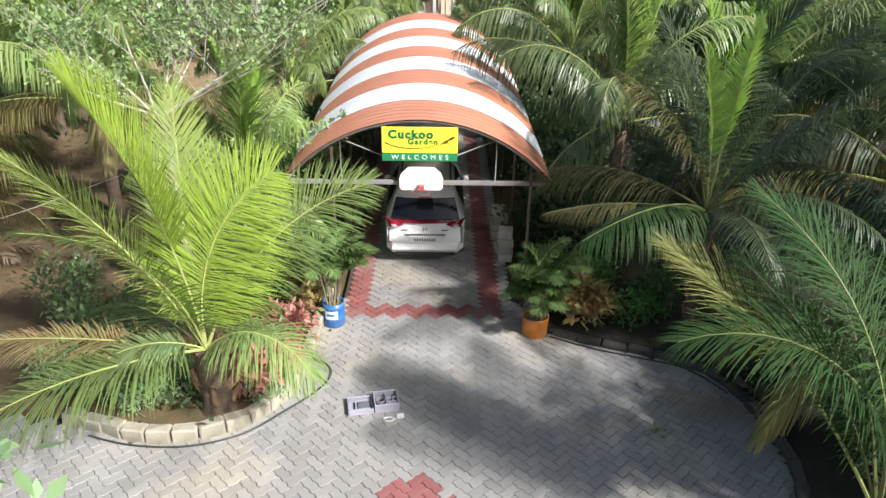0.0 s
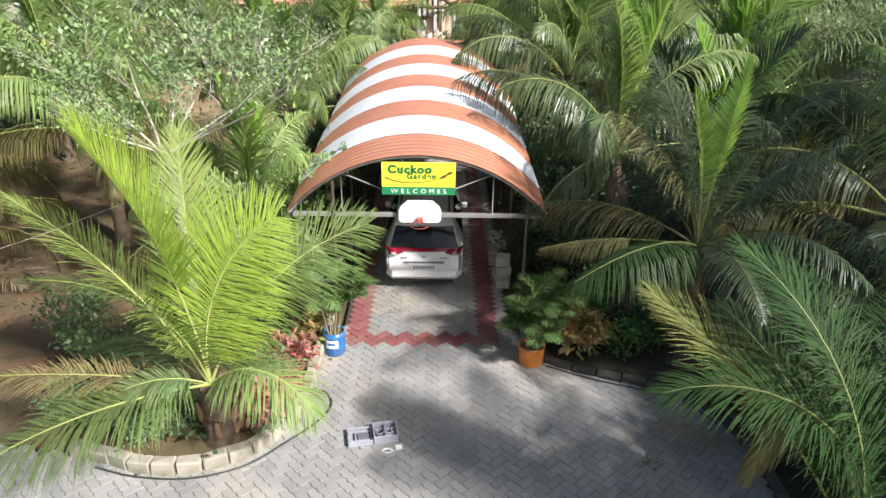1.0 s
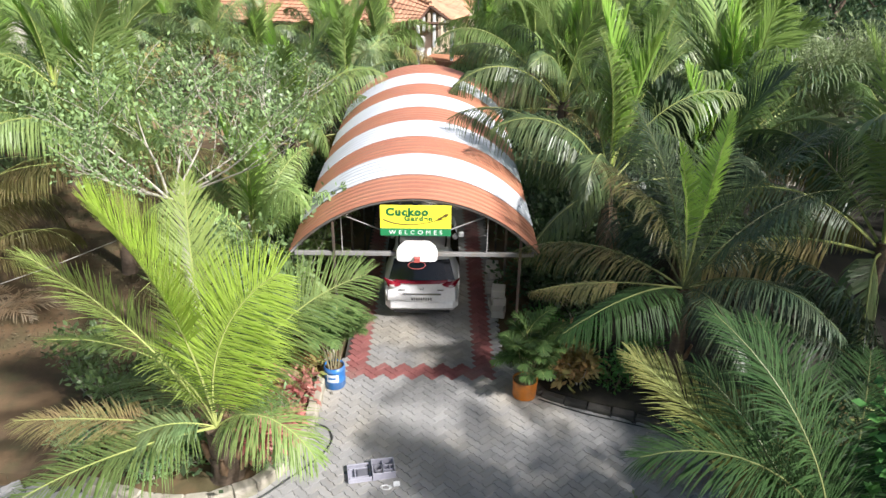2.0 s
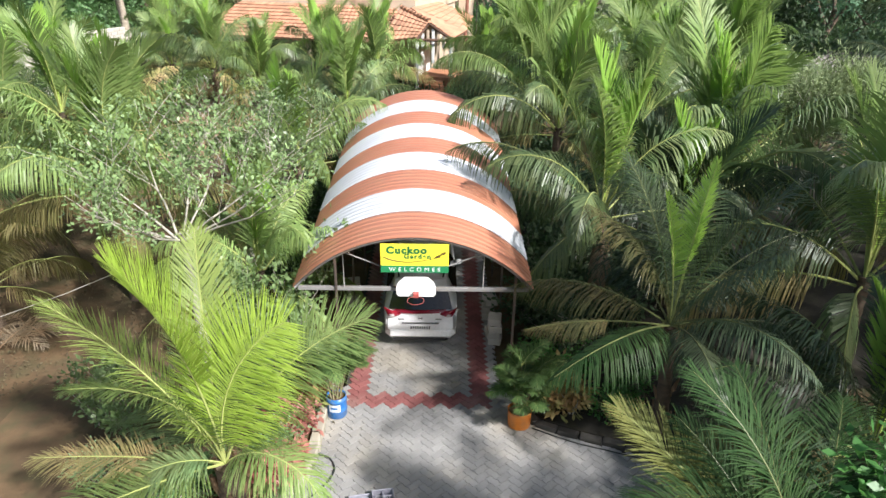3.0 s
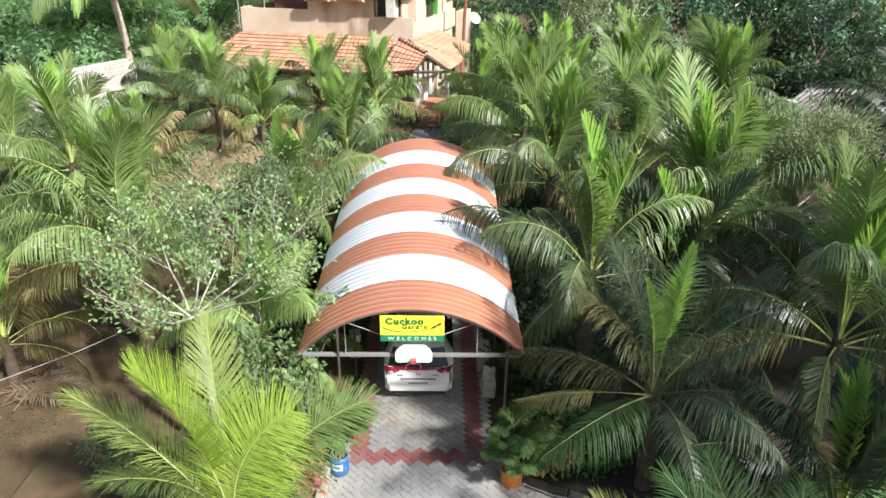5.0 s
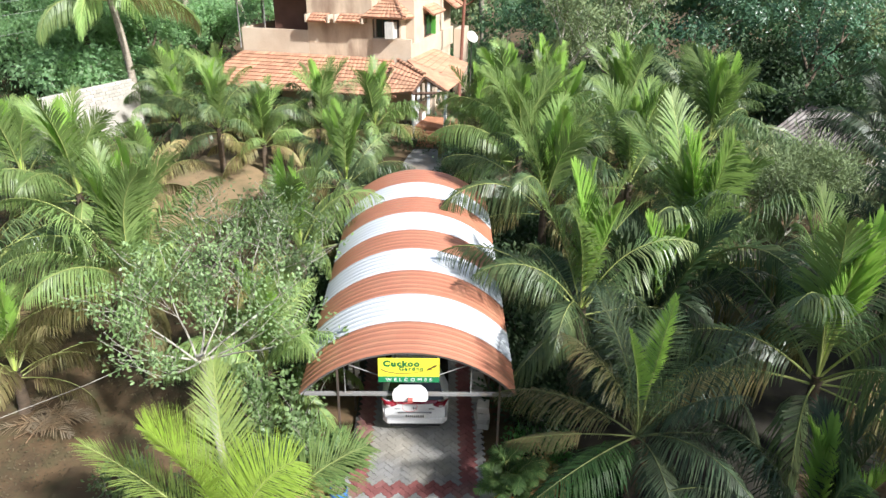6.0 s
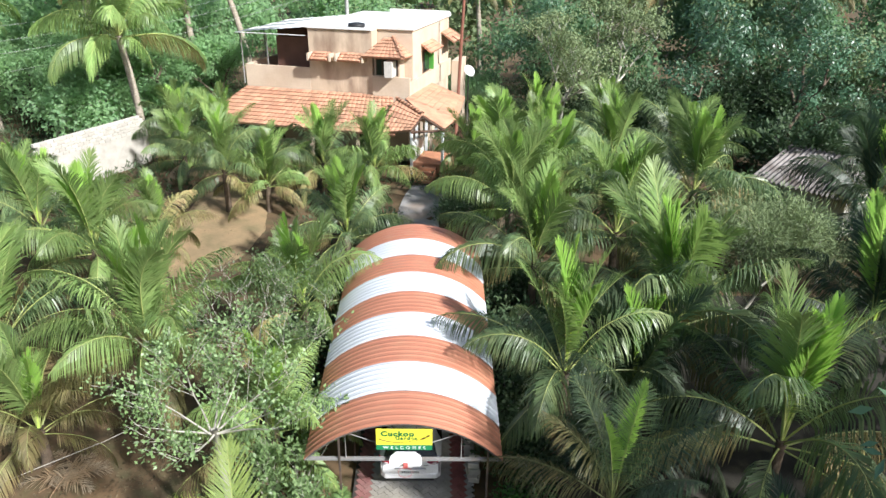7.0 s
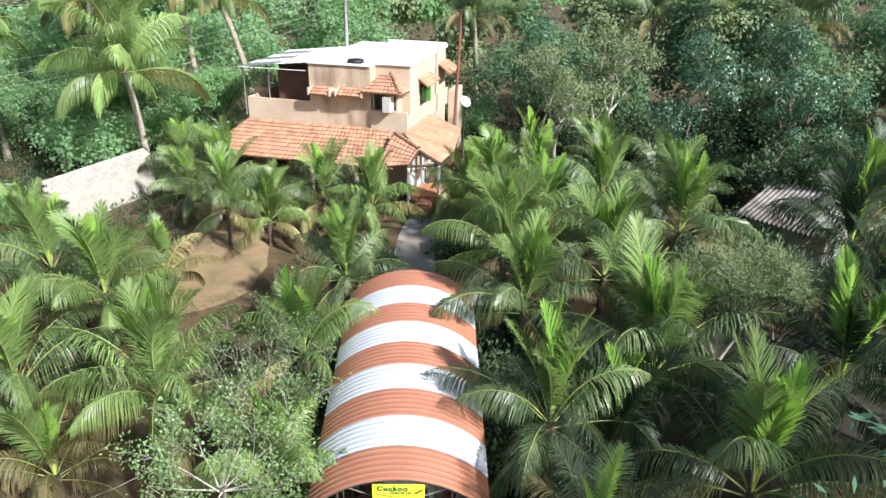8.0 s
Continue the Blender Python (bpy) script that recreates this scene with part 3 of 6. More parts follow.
def fitted_palm(x, y, crown, label, leaves, seed, trunk_r, pairs, leaflet, width, fibres=True, extra=None):
    """A palm whose leaves are set one by one: azimuth, elevation, length, droop and tone."""
    z0 = rise(x, y)
    ob = thing("coconut_palm", label, "palm tree", Matrix.Translation((x, y, z0)), "coconut palms of the garden")
    part("trunk", trunk_mesh("trunk", crown[2] - z0, trunk_r * 1.2, trunk_r * 0.8, (crown[0] - x, crown[1] - y), seed, M_BARK), None, ob)
    if fibres:
        boots(ob, 0.15, crown[2] - z0 - 0.5, trunk_r, 12, seed)
    top = Vector((crown[0] - x, crown[1] - y, crown[2] - z0))
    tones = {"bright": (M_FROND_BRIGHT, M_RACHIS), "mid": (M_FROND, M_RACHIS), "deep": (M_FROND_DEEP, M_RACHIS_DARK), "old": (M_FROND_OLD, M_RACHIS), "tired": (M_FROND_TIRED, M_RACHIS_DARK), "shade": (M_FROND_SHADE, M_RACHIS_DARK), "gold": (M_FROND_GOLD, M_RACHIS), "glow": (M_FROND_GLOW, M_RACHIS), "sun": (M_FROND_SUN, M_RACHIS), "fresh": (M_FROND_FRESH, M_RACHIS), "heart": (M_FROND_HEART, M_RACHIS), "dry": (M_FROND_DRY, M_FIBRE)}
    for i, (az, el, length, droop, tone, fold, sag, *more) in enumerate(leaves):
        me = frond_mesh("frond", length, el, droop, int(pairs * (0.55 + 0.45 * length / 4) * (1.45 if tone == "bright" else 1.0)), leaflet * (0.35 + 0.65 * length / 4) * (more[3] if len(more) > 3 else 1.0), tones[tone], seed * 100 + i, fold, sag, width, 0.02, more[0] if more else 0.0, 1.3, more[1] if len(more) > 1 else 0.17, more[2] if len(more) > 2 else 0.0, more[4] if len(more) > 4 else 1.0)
        f = part("frond", me, None, ob)
        f.matrix_local = Matrix.Translation(top) @ Matrix.Rotation(radians(az), 4, "Z")
    return ob


# tones carry the sunlight: bright leaves lightened, mid leaves kept darker
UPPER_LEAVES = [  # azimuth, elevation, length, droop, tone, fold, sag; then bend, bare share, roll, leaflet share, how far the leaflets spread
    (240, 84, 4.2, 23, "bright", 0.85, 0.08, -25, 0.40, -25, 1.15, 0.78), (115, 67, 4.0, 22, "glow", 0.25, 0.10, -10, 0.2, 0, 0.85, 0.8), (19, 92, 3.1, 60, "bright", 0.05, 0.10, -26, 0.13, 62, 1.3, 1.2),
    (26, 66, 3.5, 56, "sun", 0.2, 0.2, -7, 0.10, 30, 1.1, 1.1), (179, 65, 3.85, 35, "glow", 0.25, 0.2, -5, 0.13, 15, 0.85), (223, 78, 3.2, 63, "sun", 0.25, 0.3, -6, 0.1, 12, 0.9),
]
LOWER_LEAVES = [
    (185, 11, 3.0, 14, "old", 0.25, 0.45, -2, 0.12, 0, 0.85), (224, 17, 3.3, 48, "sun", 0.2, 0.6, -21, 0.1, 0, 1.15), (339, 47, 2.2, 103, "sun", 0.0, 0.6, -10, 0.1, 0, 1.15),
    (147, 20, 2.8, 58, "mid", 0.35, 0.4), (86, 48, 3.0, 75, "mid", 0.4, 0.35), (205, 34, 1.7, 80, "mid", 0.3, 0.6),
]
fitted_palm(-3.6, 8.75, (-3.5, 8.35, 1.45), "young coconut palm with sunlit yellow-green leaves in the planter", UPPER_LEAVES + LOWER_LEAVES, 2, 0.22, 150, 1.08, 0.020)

# deep and shade tones: leaf colour darkened for the shade here
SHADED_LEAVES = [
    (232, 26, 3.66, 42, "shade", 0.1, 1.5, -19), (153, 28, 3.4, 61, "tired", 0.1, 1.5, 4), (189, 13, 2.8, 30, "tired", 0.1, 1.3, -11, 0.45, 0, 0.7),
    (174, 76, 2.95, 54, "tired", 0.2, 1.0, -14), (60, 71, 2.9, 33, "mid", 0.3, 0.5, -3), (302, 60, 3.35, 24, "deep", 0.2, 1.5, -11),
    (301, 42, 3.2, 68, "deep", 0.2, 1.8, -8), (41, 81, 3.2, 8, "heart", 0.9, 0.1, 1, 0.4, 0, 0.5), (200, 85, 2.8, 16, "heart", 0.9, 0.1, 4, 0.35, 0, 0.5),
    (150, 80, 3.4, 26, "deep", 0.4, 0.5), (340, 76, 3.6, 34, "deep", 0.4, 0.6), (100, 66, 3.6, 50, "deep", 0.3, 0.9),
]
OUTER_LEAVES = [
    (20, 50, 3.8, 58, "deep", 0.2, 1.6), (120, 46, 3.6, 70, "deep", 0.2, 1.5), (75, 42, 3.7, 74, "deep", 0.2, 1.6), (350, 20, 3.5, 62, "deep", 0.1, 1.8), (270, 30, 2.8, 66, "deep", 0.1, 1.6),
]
fitted_palm(4.6, 10.95, (4.38, 10.7, 2.75), "coconut palm with glossy arching leaves, shade put into their colour", SHADED_LEAVES + OUTER_LEAVES, 7, 0.14, 110, 0.98, 0.022)

# shade tone: this palm is dark by its leaf colour
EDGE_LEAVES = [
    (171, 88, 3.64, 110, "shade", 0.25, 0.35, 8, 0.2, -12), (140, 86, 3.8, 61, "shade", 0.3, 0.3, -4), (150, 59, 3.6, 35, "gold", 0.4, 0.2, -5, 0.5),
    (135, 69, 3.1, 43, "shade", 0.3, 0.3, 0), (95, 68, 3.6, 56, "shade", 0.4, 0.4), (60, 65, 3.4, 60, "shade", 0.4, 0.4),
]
fitted_palm(4.75, 5.3, (4.4, 5.2, 1.55), "coconut palm with leaves coloured dark for shade, reaching over the paving", EDGE_LEAVES, 11, 0.17, 150, 0.95, 0.018)

PALMS_WEST = [  # x, y, crown height, size, tone, leaves, dry leaves
    (-4.3, 14.2, 2.4, 0.66, "bright", 14, 0), (-4.3, 19.4, 3.4, 0.72, "bright", 13, 1), (-3.4, 24.5, 3.9, 0.80, "mid", 15, 1),
    (-3.0, 33.0, 4.0, 0.80, "bright", 14, 1), (-5.9, 34.6, 3.7, 0.80, "mid", 15, 1), (-8.6, 32.8, 3.1, 0.78, "bright", 14, 1),
    (-10.7, 32.6, 3.9, 0.82, "mid", 14, 1), (-14.3, 36.9, 3.3, 0.72, "mid", 14, 2), (-11.5, 25.3, 3.5, 0.66, "old", 9, 1),
    (-12.6, 22.2, 4.2, 0.92, "bright", 15, 1), (-8.3, 16.2, 3.8, 0.88, "bright", 20, 2), (-11.4, 14.9, 1.7, 0.70, "old", 12, 1),
    (-20.3, 30.7, 3.2, 0.72, "bright", 14, 1), (-14.2, 18.2, 2.6, 0.92, "mid", 14, 1), (-16.8, 26.0, 3.4, 0.95, "mid", 14, 2),
]
PALMS_MIDDLE = [
    (-12.6, 39.4, 3.6, 0.82, "bright", 12, 1), (-18.6, 21.5, 3.2, 0.95, "mid", 14, 2),
    (-15.6, 40.6, 3.6, 0.85, "mid", 13, 1), (4.0, 15.2, 3.8, 0.80, "mid", 14, 1), (3.9, 21.6, 4.2, 0.82, "mid", 14, 1),
    (3.6, 27.0, 4.4, 0.80, "bright", 13, 1), (8.4, 19.1, 3.1, 1.02, "mid", 15, 1), (7.8, 25.0, 4.0, 0.88, "mid", 13, 1),
    (12.2, 28.6, 4.6, 0.84, "mid", 13, 1), (9.6, 33.6, 4.4, 0.82, "mid", 13, 1), (20.3, 28.0, 4.0, 0.90, "deep", 13, 1),
]
# deep marks palms whose shade is put into the leaf colour
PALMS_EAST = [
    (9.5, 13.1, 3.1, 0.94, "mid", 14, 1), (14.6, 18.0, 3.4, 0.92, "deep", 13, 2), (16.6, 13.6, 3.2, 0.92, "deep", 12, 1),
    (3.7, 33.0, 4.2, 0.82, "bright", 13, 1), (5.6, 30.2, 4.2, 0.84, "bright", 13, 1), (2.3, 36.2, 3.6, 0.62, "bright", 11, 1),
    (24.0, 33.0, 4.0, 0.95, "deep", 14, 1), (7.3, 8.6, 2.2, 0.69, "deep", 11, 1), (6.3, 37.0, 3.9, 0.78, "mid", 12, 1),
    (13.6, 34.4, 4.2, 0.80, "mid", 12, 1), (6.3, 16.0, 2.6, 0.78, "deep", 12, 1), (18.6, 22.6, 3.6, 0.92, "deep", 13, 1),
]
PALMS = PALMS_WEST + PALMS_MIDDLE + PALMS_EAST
PALM_WORDS = {"mid": "young coconut palm with arching green leaves in garden soil", "bright": "young coconut palm with upright fresh yellow-green leaves", "deep": "coconut palm with dense arching leaves coloured dark for shade", "old": "low coconut palm with yellowing drooping leaves"}
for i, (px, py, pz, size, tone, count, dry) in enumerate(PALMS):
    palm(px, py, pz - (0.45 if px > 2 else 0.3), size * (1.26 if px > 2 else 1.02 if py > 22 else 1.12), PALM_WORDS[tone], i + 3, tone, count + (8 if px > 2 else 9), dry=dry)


def fill_palms():
    """The rest of the grove, planted in loose rows."""
    g = random.Random(19)
    taken = [(p[0], p[1]) for p in PALMS] + [(-3.6, 8.9), (4.5, 10.9), (4.7, 5.7), (-4.9, 11.6), (-4.7, 15.2), (12.3, 22.6), (21.0, 32.6)]
    for row in range(7):
        for col in range(14):
            x, y = -31 + col * 4.7 + g.uniform(-0.9, 0.9), 13.5 + row * 4.5 + g.uniform(-0.9, 0.9)
            if -3.6 < x < 2.9 or (-14.5 < x < -5.0 and 24.0 < y < 37.5) or (-11.0 < x < -4.4 and y < 25) or abs(x) > 0.72 * y + 6 or any(math.hypot(x - a, y - b) < (2.9 if x < 3 else 3.6) for a, b in taken) or (x < -14.5 and y > 27) or (x > 15.5 and y > 26) or (-14 < x < 4 and y > 36):
                continue
            taken.append((x, y))
            # right-hand rows take the deep tone more often: shade by colour
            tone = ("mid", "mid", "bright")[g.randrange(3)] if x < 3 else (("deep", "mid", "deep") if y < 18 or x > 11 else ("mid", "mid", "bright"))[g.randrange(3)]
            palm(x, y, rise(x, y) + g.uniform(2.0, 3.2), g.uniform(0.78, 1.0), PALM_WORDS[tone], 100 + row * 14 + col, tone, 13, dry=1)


fill_palms()

TALL = [(-18.8, 42.5, 8.8, 1.42, (-0.8, 0.5)), (-14.0, 53.0, 12.8, 1.2, (-2.2, 0)), (4.2, 62.0, 10.8, 0.95, (-0.6, 0)), (6.2, 66.0, 10.0, 0.9, (0.5, 0)), (28.0, 52.0, 11.5, 1.1, (0.6, 0)), (33.0, 44.0, 10.0, 1.0, (0.4, 0)), (-27.0, 55.0, 13.0, 1.0, (0.5, 0)), (19.0, 60.0, 11.0, 1.0, (0.3, 0)), (-24.5, 49.0, 12.6, 1.25, (0.6, 0)), (-18.0, 52.0, 13.6, 1.2, (-0.8, 0)), (-31.0, 47.0, 10.5, 1.1, (-0.5, 0)), (24.5, 56.0, 12.0, 1.1, (-0.4, 0))]
for i, (px, py, pz, size, lean) in enumerate(TALL):
    palm(px, py, pz, size, "tall coconut palm with a bare grey trunk and drooping crown", i + 60, "bright" if i in (0, 1, 8, 9, 10) else "mid", 26, dry=2, trunk_r=0.2, lean=lean, group="tall coconut palms")


# ---- leafy trees and shrubs ----
def leaf_cloud(centres, per, leaf, rng, spread, flat=0.7, droop=0.0, narrow=0.5, outward=False):
    """Folded leaves round twig ends: vertices and faces."""
    verts, faces = [], []
    n = len(centres) * per
    c = np.repeat(np.array(centres), per, axis=0)
    g = np.random.RandomState(rng.randrange(10 ** 6))
    off = g.normal(0, 1, (n, 3)) * np.array([1, 1, flat]) * spread
    pos = c + off
    d = off / (np.linalg.norm(off, axis=1, keepdims=True) + 1e-6) + g.normal(0, 0.55, (n, 3)) + np.array([0, 0, 0.25 - droop])
    d /= np.linalg.norm(d, axis=1, keepdims=True)
    up = g.normal(0, 0.45, (n, 3)) + np.array([0, 0, 1.0])
    if outward:
        # leaves lie on the skin of their clump and hang a little
        up = off / (np.linalg.norm(off, axis=1, keepdims=True) + 1e-6) + g.normal(0, 0.28, (n, 3)) + np.array([0, 0, 0.45])
        up /= np.linalg.norm(up, axis=1, keepdims=True)
        d = g.normal(0, 1, (n, 3)) + np.array([0, 0, -0.5])
        d -= up * np.sum(d * up, axis=1, keepdims=True)
        d /= np.linalg.norm(d, axis=1, keepdims=True) + 1e-6
    side = np.cross(d, up)
    side /= np.linalg.norm(side, axis=1, keepdims=True) + 1e-6
    size = leaf * g.uniform(0.7, 1.25, (n, 1))
    nrm = np.cross(side, d)
    mid = pos + d * size * 0.5 - nrm * size * 0.05
    quad = np.stack((pos, mid + side * size * narrow * 0.5 + nrm * size * 0.06, pos + d * size, mid - side * size * narrow * 0.5 + nrm * size * 0.06), axis=1)
    verts = quad.reshape(-1, 3)
    faces = [(4 * i, 4 * i + 1, 4 * i + 2, 4 * i + 3) for i in range(n)]
    return verts, faces


def limbs(height, radius, rng, levels, trunk_r, crown_low, stems=1):
    """Branching runs of a tree, and the ends of its twigs."""
    runs, ends = [], []

    def grow(p, d, length, r, level):
        pts, radii = [p.copy()], [r]
        for i in range(3):
            d = (d + Vector((rng.uniform(-0.25, 0.25), rng.uniform(-0.25, 0.25), rng.uniform(-0.08, 0.18)))).normalized()
            p = p + d * length / 3
            pts.append(p.copy())
            radii.append(max(r * (1 - 0.13 * (i + 1)), 0.006))
        runs.append((pts, radii))
        if level == 0:
            ends.append(p.copy())
            return
        if level <= 2:
            ends.append(pts[2].copy())
        for k in range(rng.randint(2, 4)):
            a = rng.uniform(0, 2 * math.pi)
            w = Vector((math.cos(a), math.sin(a), rng.uniform(0.0, 0.9)))
            grow(pts[rng.choice((2, 3, 3))].copy(), (d * 0.55 + w).normalized(), length * rng.uniform(0.6, 0.8), radii[-1] * 0.75, level - 1)

    for s in range(stems):
        a = 2 * math.pi * s / max(stems, 1) + rng.uniform(0, 1)
        lean = 0.5 if stems > 1 else 0.08
        grow(Vector((0.08 * math.cos(a), 0.08 * math.sin(a), -0.15)), Vector((lean * math.cos(a), lean * math.sin(a), 1)).normalized(), height * crown_low, trunk_r, levels)
    return runs, ends


def tree_parts(height, radius, leaf, per, mat, seed, levels=3, trunk_r=0.12, crown_low=0.42, stems=1, spread=0.35, narrow=0.5, bark=None, droop=0.0, outward=False):
    rng = random.Random(seed)
    runs, ends = limbs(height, radius, rng, levels, trunk_r, crown_low, stems)
    xy = max(max(abs(e.x), abs(e.y)) for e in ends)
    zt = max(e.z for e in ends)
    fit_to = Vector((radius / xy, radius / xy, (height - spread) / zt))
    scale = lambda p: Vector((p.x * fit_to.x, p.y * fit_to.y, p.z * fit_to.z))
    runs = [([scale(p) for p in pts], r) for pts, r in runs]
    ends = [scale(e) for e in ends]
    v, f = leaf_cloud([tuple(e) for e in ends], per, leaf, rng, spread, 0.7, droop, narrow, outward)
    return tubes_mesh("trunk", runs, bark or M_TWIG, 5), mesh_of("crown", v, f, mat)


def tree(name, x, y, meshes, label, category, turn=0.0, size=1.0, group="", sink=0.0):
    ob = thing(name, label, category, Matrix.Translation((x, y, rise(x, y) - sink)) @ Matrix.Rotation(turn, 4, "Z") @ Matrix.Diagonal((size, size, size, 1)), group)
    part("trunk", meshes[0], None, ob)
    part("crown", meshes[1], None, ob)
    return ob


def whorled_shrub(height, radius, seed, stems, mat, stem_height=0.0, leaf=0.16, per=12, thick=0.06, drift=0.0, spray=(0.4, 1.1), clumps=0.6):
    """A vase of pale stems that fork upwards, leaves along the twigs, on a trunk of its own if stem_height is given."""
    rng = random.Random(seed)
    runs, spots = [], []

    def grow(p, d, length, r, level):
        pts, radii = [p.copy()], [r]
        for i in range(5):
            d = (d + Vector((rng.uniform(-0.16, 0.16), rng.uniform(-0.16, 0.16), 0.06))).normalized()
            p = p + d * length / 5
            pts.append(p.copy())
            radii.append(max(r * (1 - 0.14 * (i + 1)), 0.005))
            if level < 2 and (i == 4 or rng.random() < clumps * (0.35 if level else 1.0)):
                spots.append(p.copy())
        runs.append((pts, radii))
        if level == 0:
            return
        for k in range(rng.randint(3, 4)):
            a = rng.uniform(0, 2 * math.pi)
            side = Vector((math.cos(a), math.sin(a), rng.uniform(0.15, 0.7)))
            grow(pts[rng.choice((2, 3, 4, 5))].copy(), (d * 0.9 + side * 0.75).normalized(), length * rng.uniform(0.5, 0.72), radii[-1] * 0.8, level - 1)

    for s in range(stems):
        a = 2 * math.pi * s / stems + rng.uniform(-0.4, 0.4)
        lean = rng.uniform(*spray)
        grow(Vector((0.06 * math.cos(a), 0.06 * math.sin(a), -0.1)), Vector((lean * math.cos(a), lean * math.sin(a) + drift, 1)).normalized(), height * rng.uniform(0.5, 0.62), thick, 2)
    xy, zt = max(math.hypot(q.x, q.y) for q in spots), max(q.z for q in spots)
    fit_to = lambda q: Vector((q.x * radius / xy, q.y * radius / xy, q.z * height / zt + stem_height))
    runs = [([fit_to(q) for q in pts], r) for pts, r in runs]
    if stem_height:
        runs.append(([Vector((0.15, 0.2, -0.15)), Vector((0.05, 0.1, stem_height * 0.5)), Vector((0, 0, stem_height))], [0.12, 0.10, 0.085]))
    v, f = leaf_cloud([tuple(fit_to(q)) for q in spots], per, leaf, rng, 0.11, 0.9, -0.2, 0.55)
    return tubes_mesh("trunk", runs, M_TWIG, 5), mesh_of("crown", v, f, mat)


shrub = whorled_shrub(2.7, 3.5, 21, 9, M_LEAF_PALE, 4.2, 0.10, 12, 0.028, 0.12, (0.25, 1.7), 0.36)
tree("guava_tree", -4.9, 11.5, shrub, "open leafy tree with pale twigs and small rounded leaves", "tree", 0.0)
shrub_b = whorled_shrub(2.6, 2.5, 34, 8, M_LEAF_PALE, 3.8, 0.105, 12, 0.028, 0.1, (0.25, 1.6), 0.38)
tree("guava_tree", -4.7, 15.2, shrub_b, "open leafy tree with pale forked branches beside the shelter", "tree", 1.0)
shrub_c = whorled_shrub(3.8, 1.9, 33, 4, M_LEAF_PALE, 0.0, 0.15, 11, 0.04)
tree("guava_tree", -6.0, 24.3, shrub_c, "small open leafy tree with pale rounded leaves", "tree", 1.0, 0.85)

mango = tree_parts(10.5, 5.2, 0.27, 210, M_LEAF_MANGO, 41, 3, 0.28, 0.36, 1, 0.50, 0.36, M_BARK, 0.3, True)
shade_tree = tree_parts(13.6, 3.6, 0.30, 7, M_LEAF_DARK, 41, 4, 0.28, 0.62, 1, 0.5, 0.36, M_BARK, 0.5)
mango_b = tree_parts(9.0, 4.2, 0.25, 130, M_LEAF, 47, 4, 0.25, 0.36, 1, 0.42, 0.42, M_BARK, 0.4, True)
olive = tree_parts(9.0, 3.9, 0.20, 90, M_LEAF_OLIVE, 52, 3, 0.2, 0.36, 2, 0.36, 0.45, M_TWIG, 0.0, True)
feather = tree_parts(5.2, 2.0, 0.22, 60, M_LEAF_OLIVE, 57, 4, 0.09, 0.34, 2, 0.36, 0.14, M_TWIG)
bush = tree_parts(2.6, 1.6, 0.17, 40, M_LEAF, 63, 3, 0.05, 0.3, 4, 0.32, 0.5, M_TWIG, 0.0, True)
bush_dark = tree_parts(2.6, 1.7, 0.20, 34, M_LEAF_DARK, 67, 3, 0.05, 0.3, 4, 0.34, 0.5, M_TWIG)
tree("mango_tree", 16.0, 42.0, mango, "large dense dark green mango tree", "tree", 0.4)
tree("mango_tree", 20.5, 37.5, mango, "large dense dark green mango tree", "tree", 2.0, 0.85)
tree("mango_tree", 25.5, 46.0, mango, "large dense dark green mango tree", "tree", 3.6, 1.0)
tree("leafy_tree", 8.8, 45.0, olive, "sparse olive green tree with bare grey branches", "tree", 1.0)
tree("leafy_tree", 12.4, 48.5, olive, "sparse olive green tree with bare grey branches", "tree", 3.0, 1.1)
tree("mango_tree", 8.5, 54.0, mango, "large dense dark green mango tree behind the house", "tree", 0.2, 0.95)
tree("leafy_tree", -25.5, 47.5, mango_b, "rounded green leafy tree beside the block wall", "tree", 0.9, 0.8)
tree("leafy_tree", -31.5, 44.5, mango_b, "rounded green leafy tree beside the block wall", "tree", 2.2, 0.85)
tree("leafy_tree", -14.8, 47.0, mango_b, "rounded green leafy tree beside the house", "tree", 4.2, 0.8)
tree("leafy_tree", -21.0, 52.0, mango_b, "rounded green leafy tree behind the block wall", "tree", 5.2, 0.9)
tree("feathery_tree", 12.3, 22.6, feather, "feathery pale olive tree with fine needle leaves", "tree", 0.3, 1.1)
tree("feathery_tree", 15.6, 24.2, feather, "feathery pale olive tree with fine needle leaves", "tree", 2.3, 0.75)
near_leafy = tree_parts(4.75, 0.42, 0.17, 9, M_LEAF, 81, 2, 0.035, 0.5, 1, 0.12, 0.55, M_TWIG, 0.1)
tree("leafy_sapling", -2.75, 2.55, near_leafy, "slender sapling with broad bright green leaves", "sapling", 0.8)
bank_leafy = tree_parts(4.1, 1.15, 0.2, 14, M_LEAF_BROAD, 84, 3, 0.05, 0.36, 3, 0.22, 0.6, M_TWIG, 0.2)
tree("broadleaf_shrub", 5.75, 6.0, bank_leafy, "tall shrub with broad fresh green leaves beside the palm", "shrub", 0.4)
tree("guava_tree", -3.75, 12.5, shrub_c, "slim leafy tree with pale rounded leaves by the shelter", "tree", 2.4, 0.95)
sprawler = whorled_shrub(1.5, 1.3, 8, 4, M_LEAF_PALE, 0.0, 0.13, 8, 0.03, 0.0, (0.8, 2.4), 0.5)
tree("sprawling_shrub", -6.5, 10.8, sprawler, "low sprawling twiggy shrub with pale leaves", "shrub", 0.4)
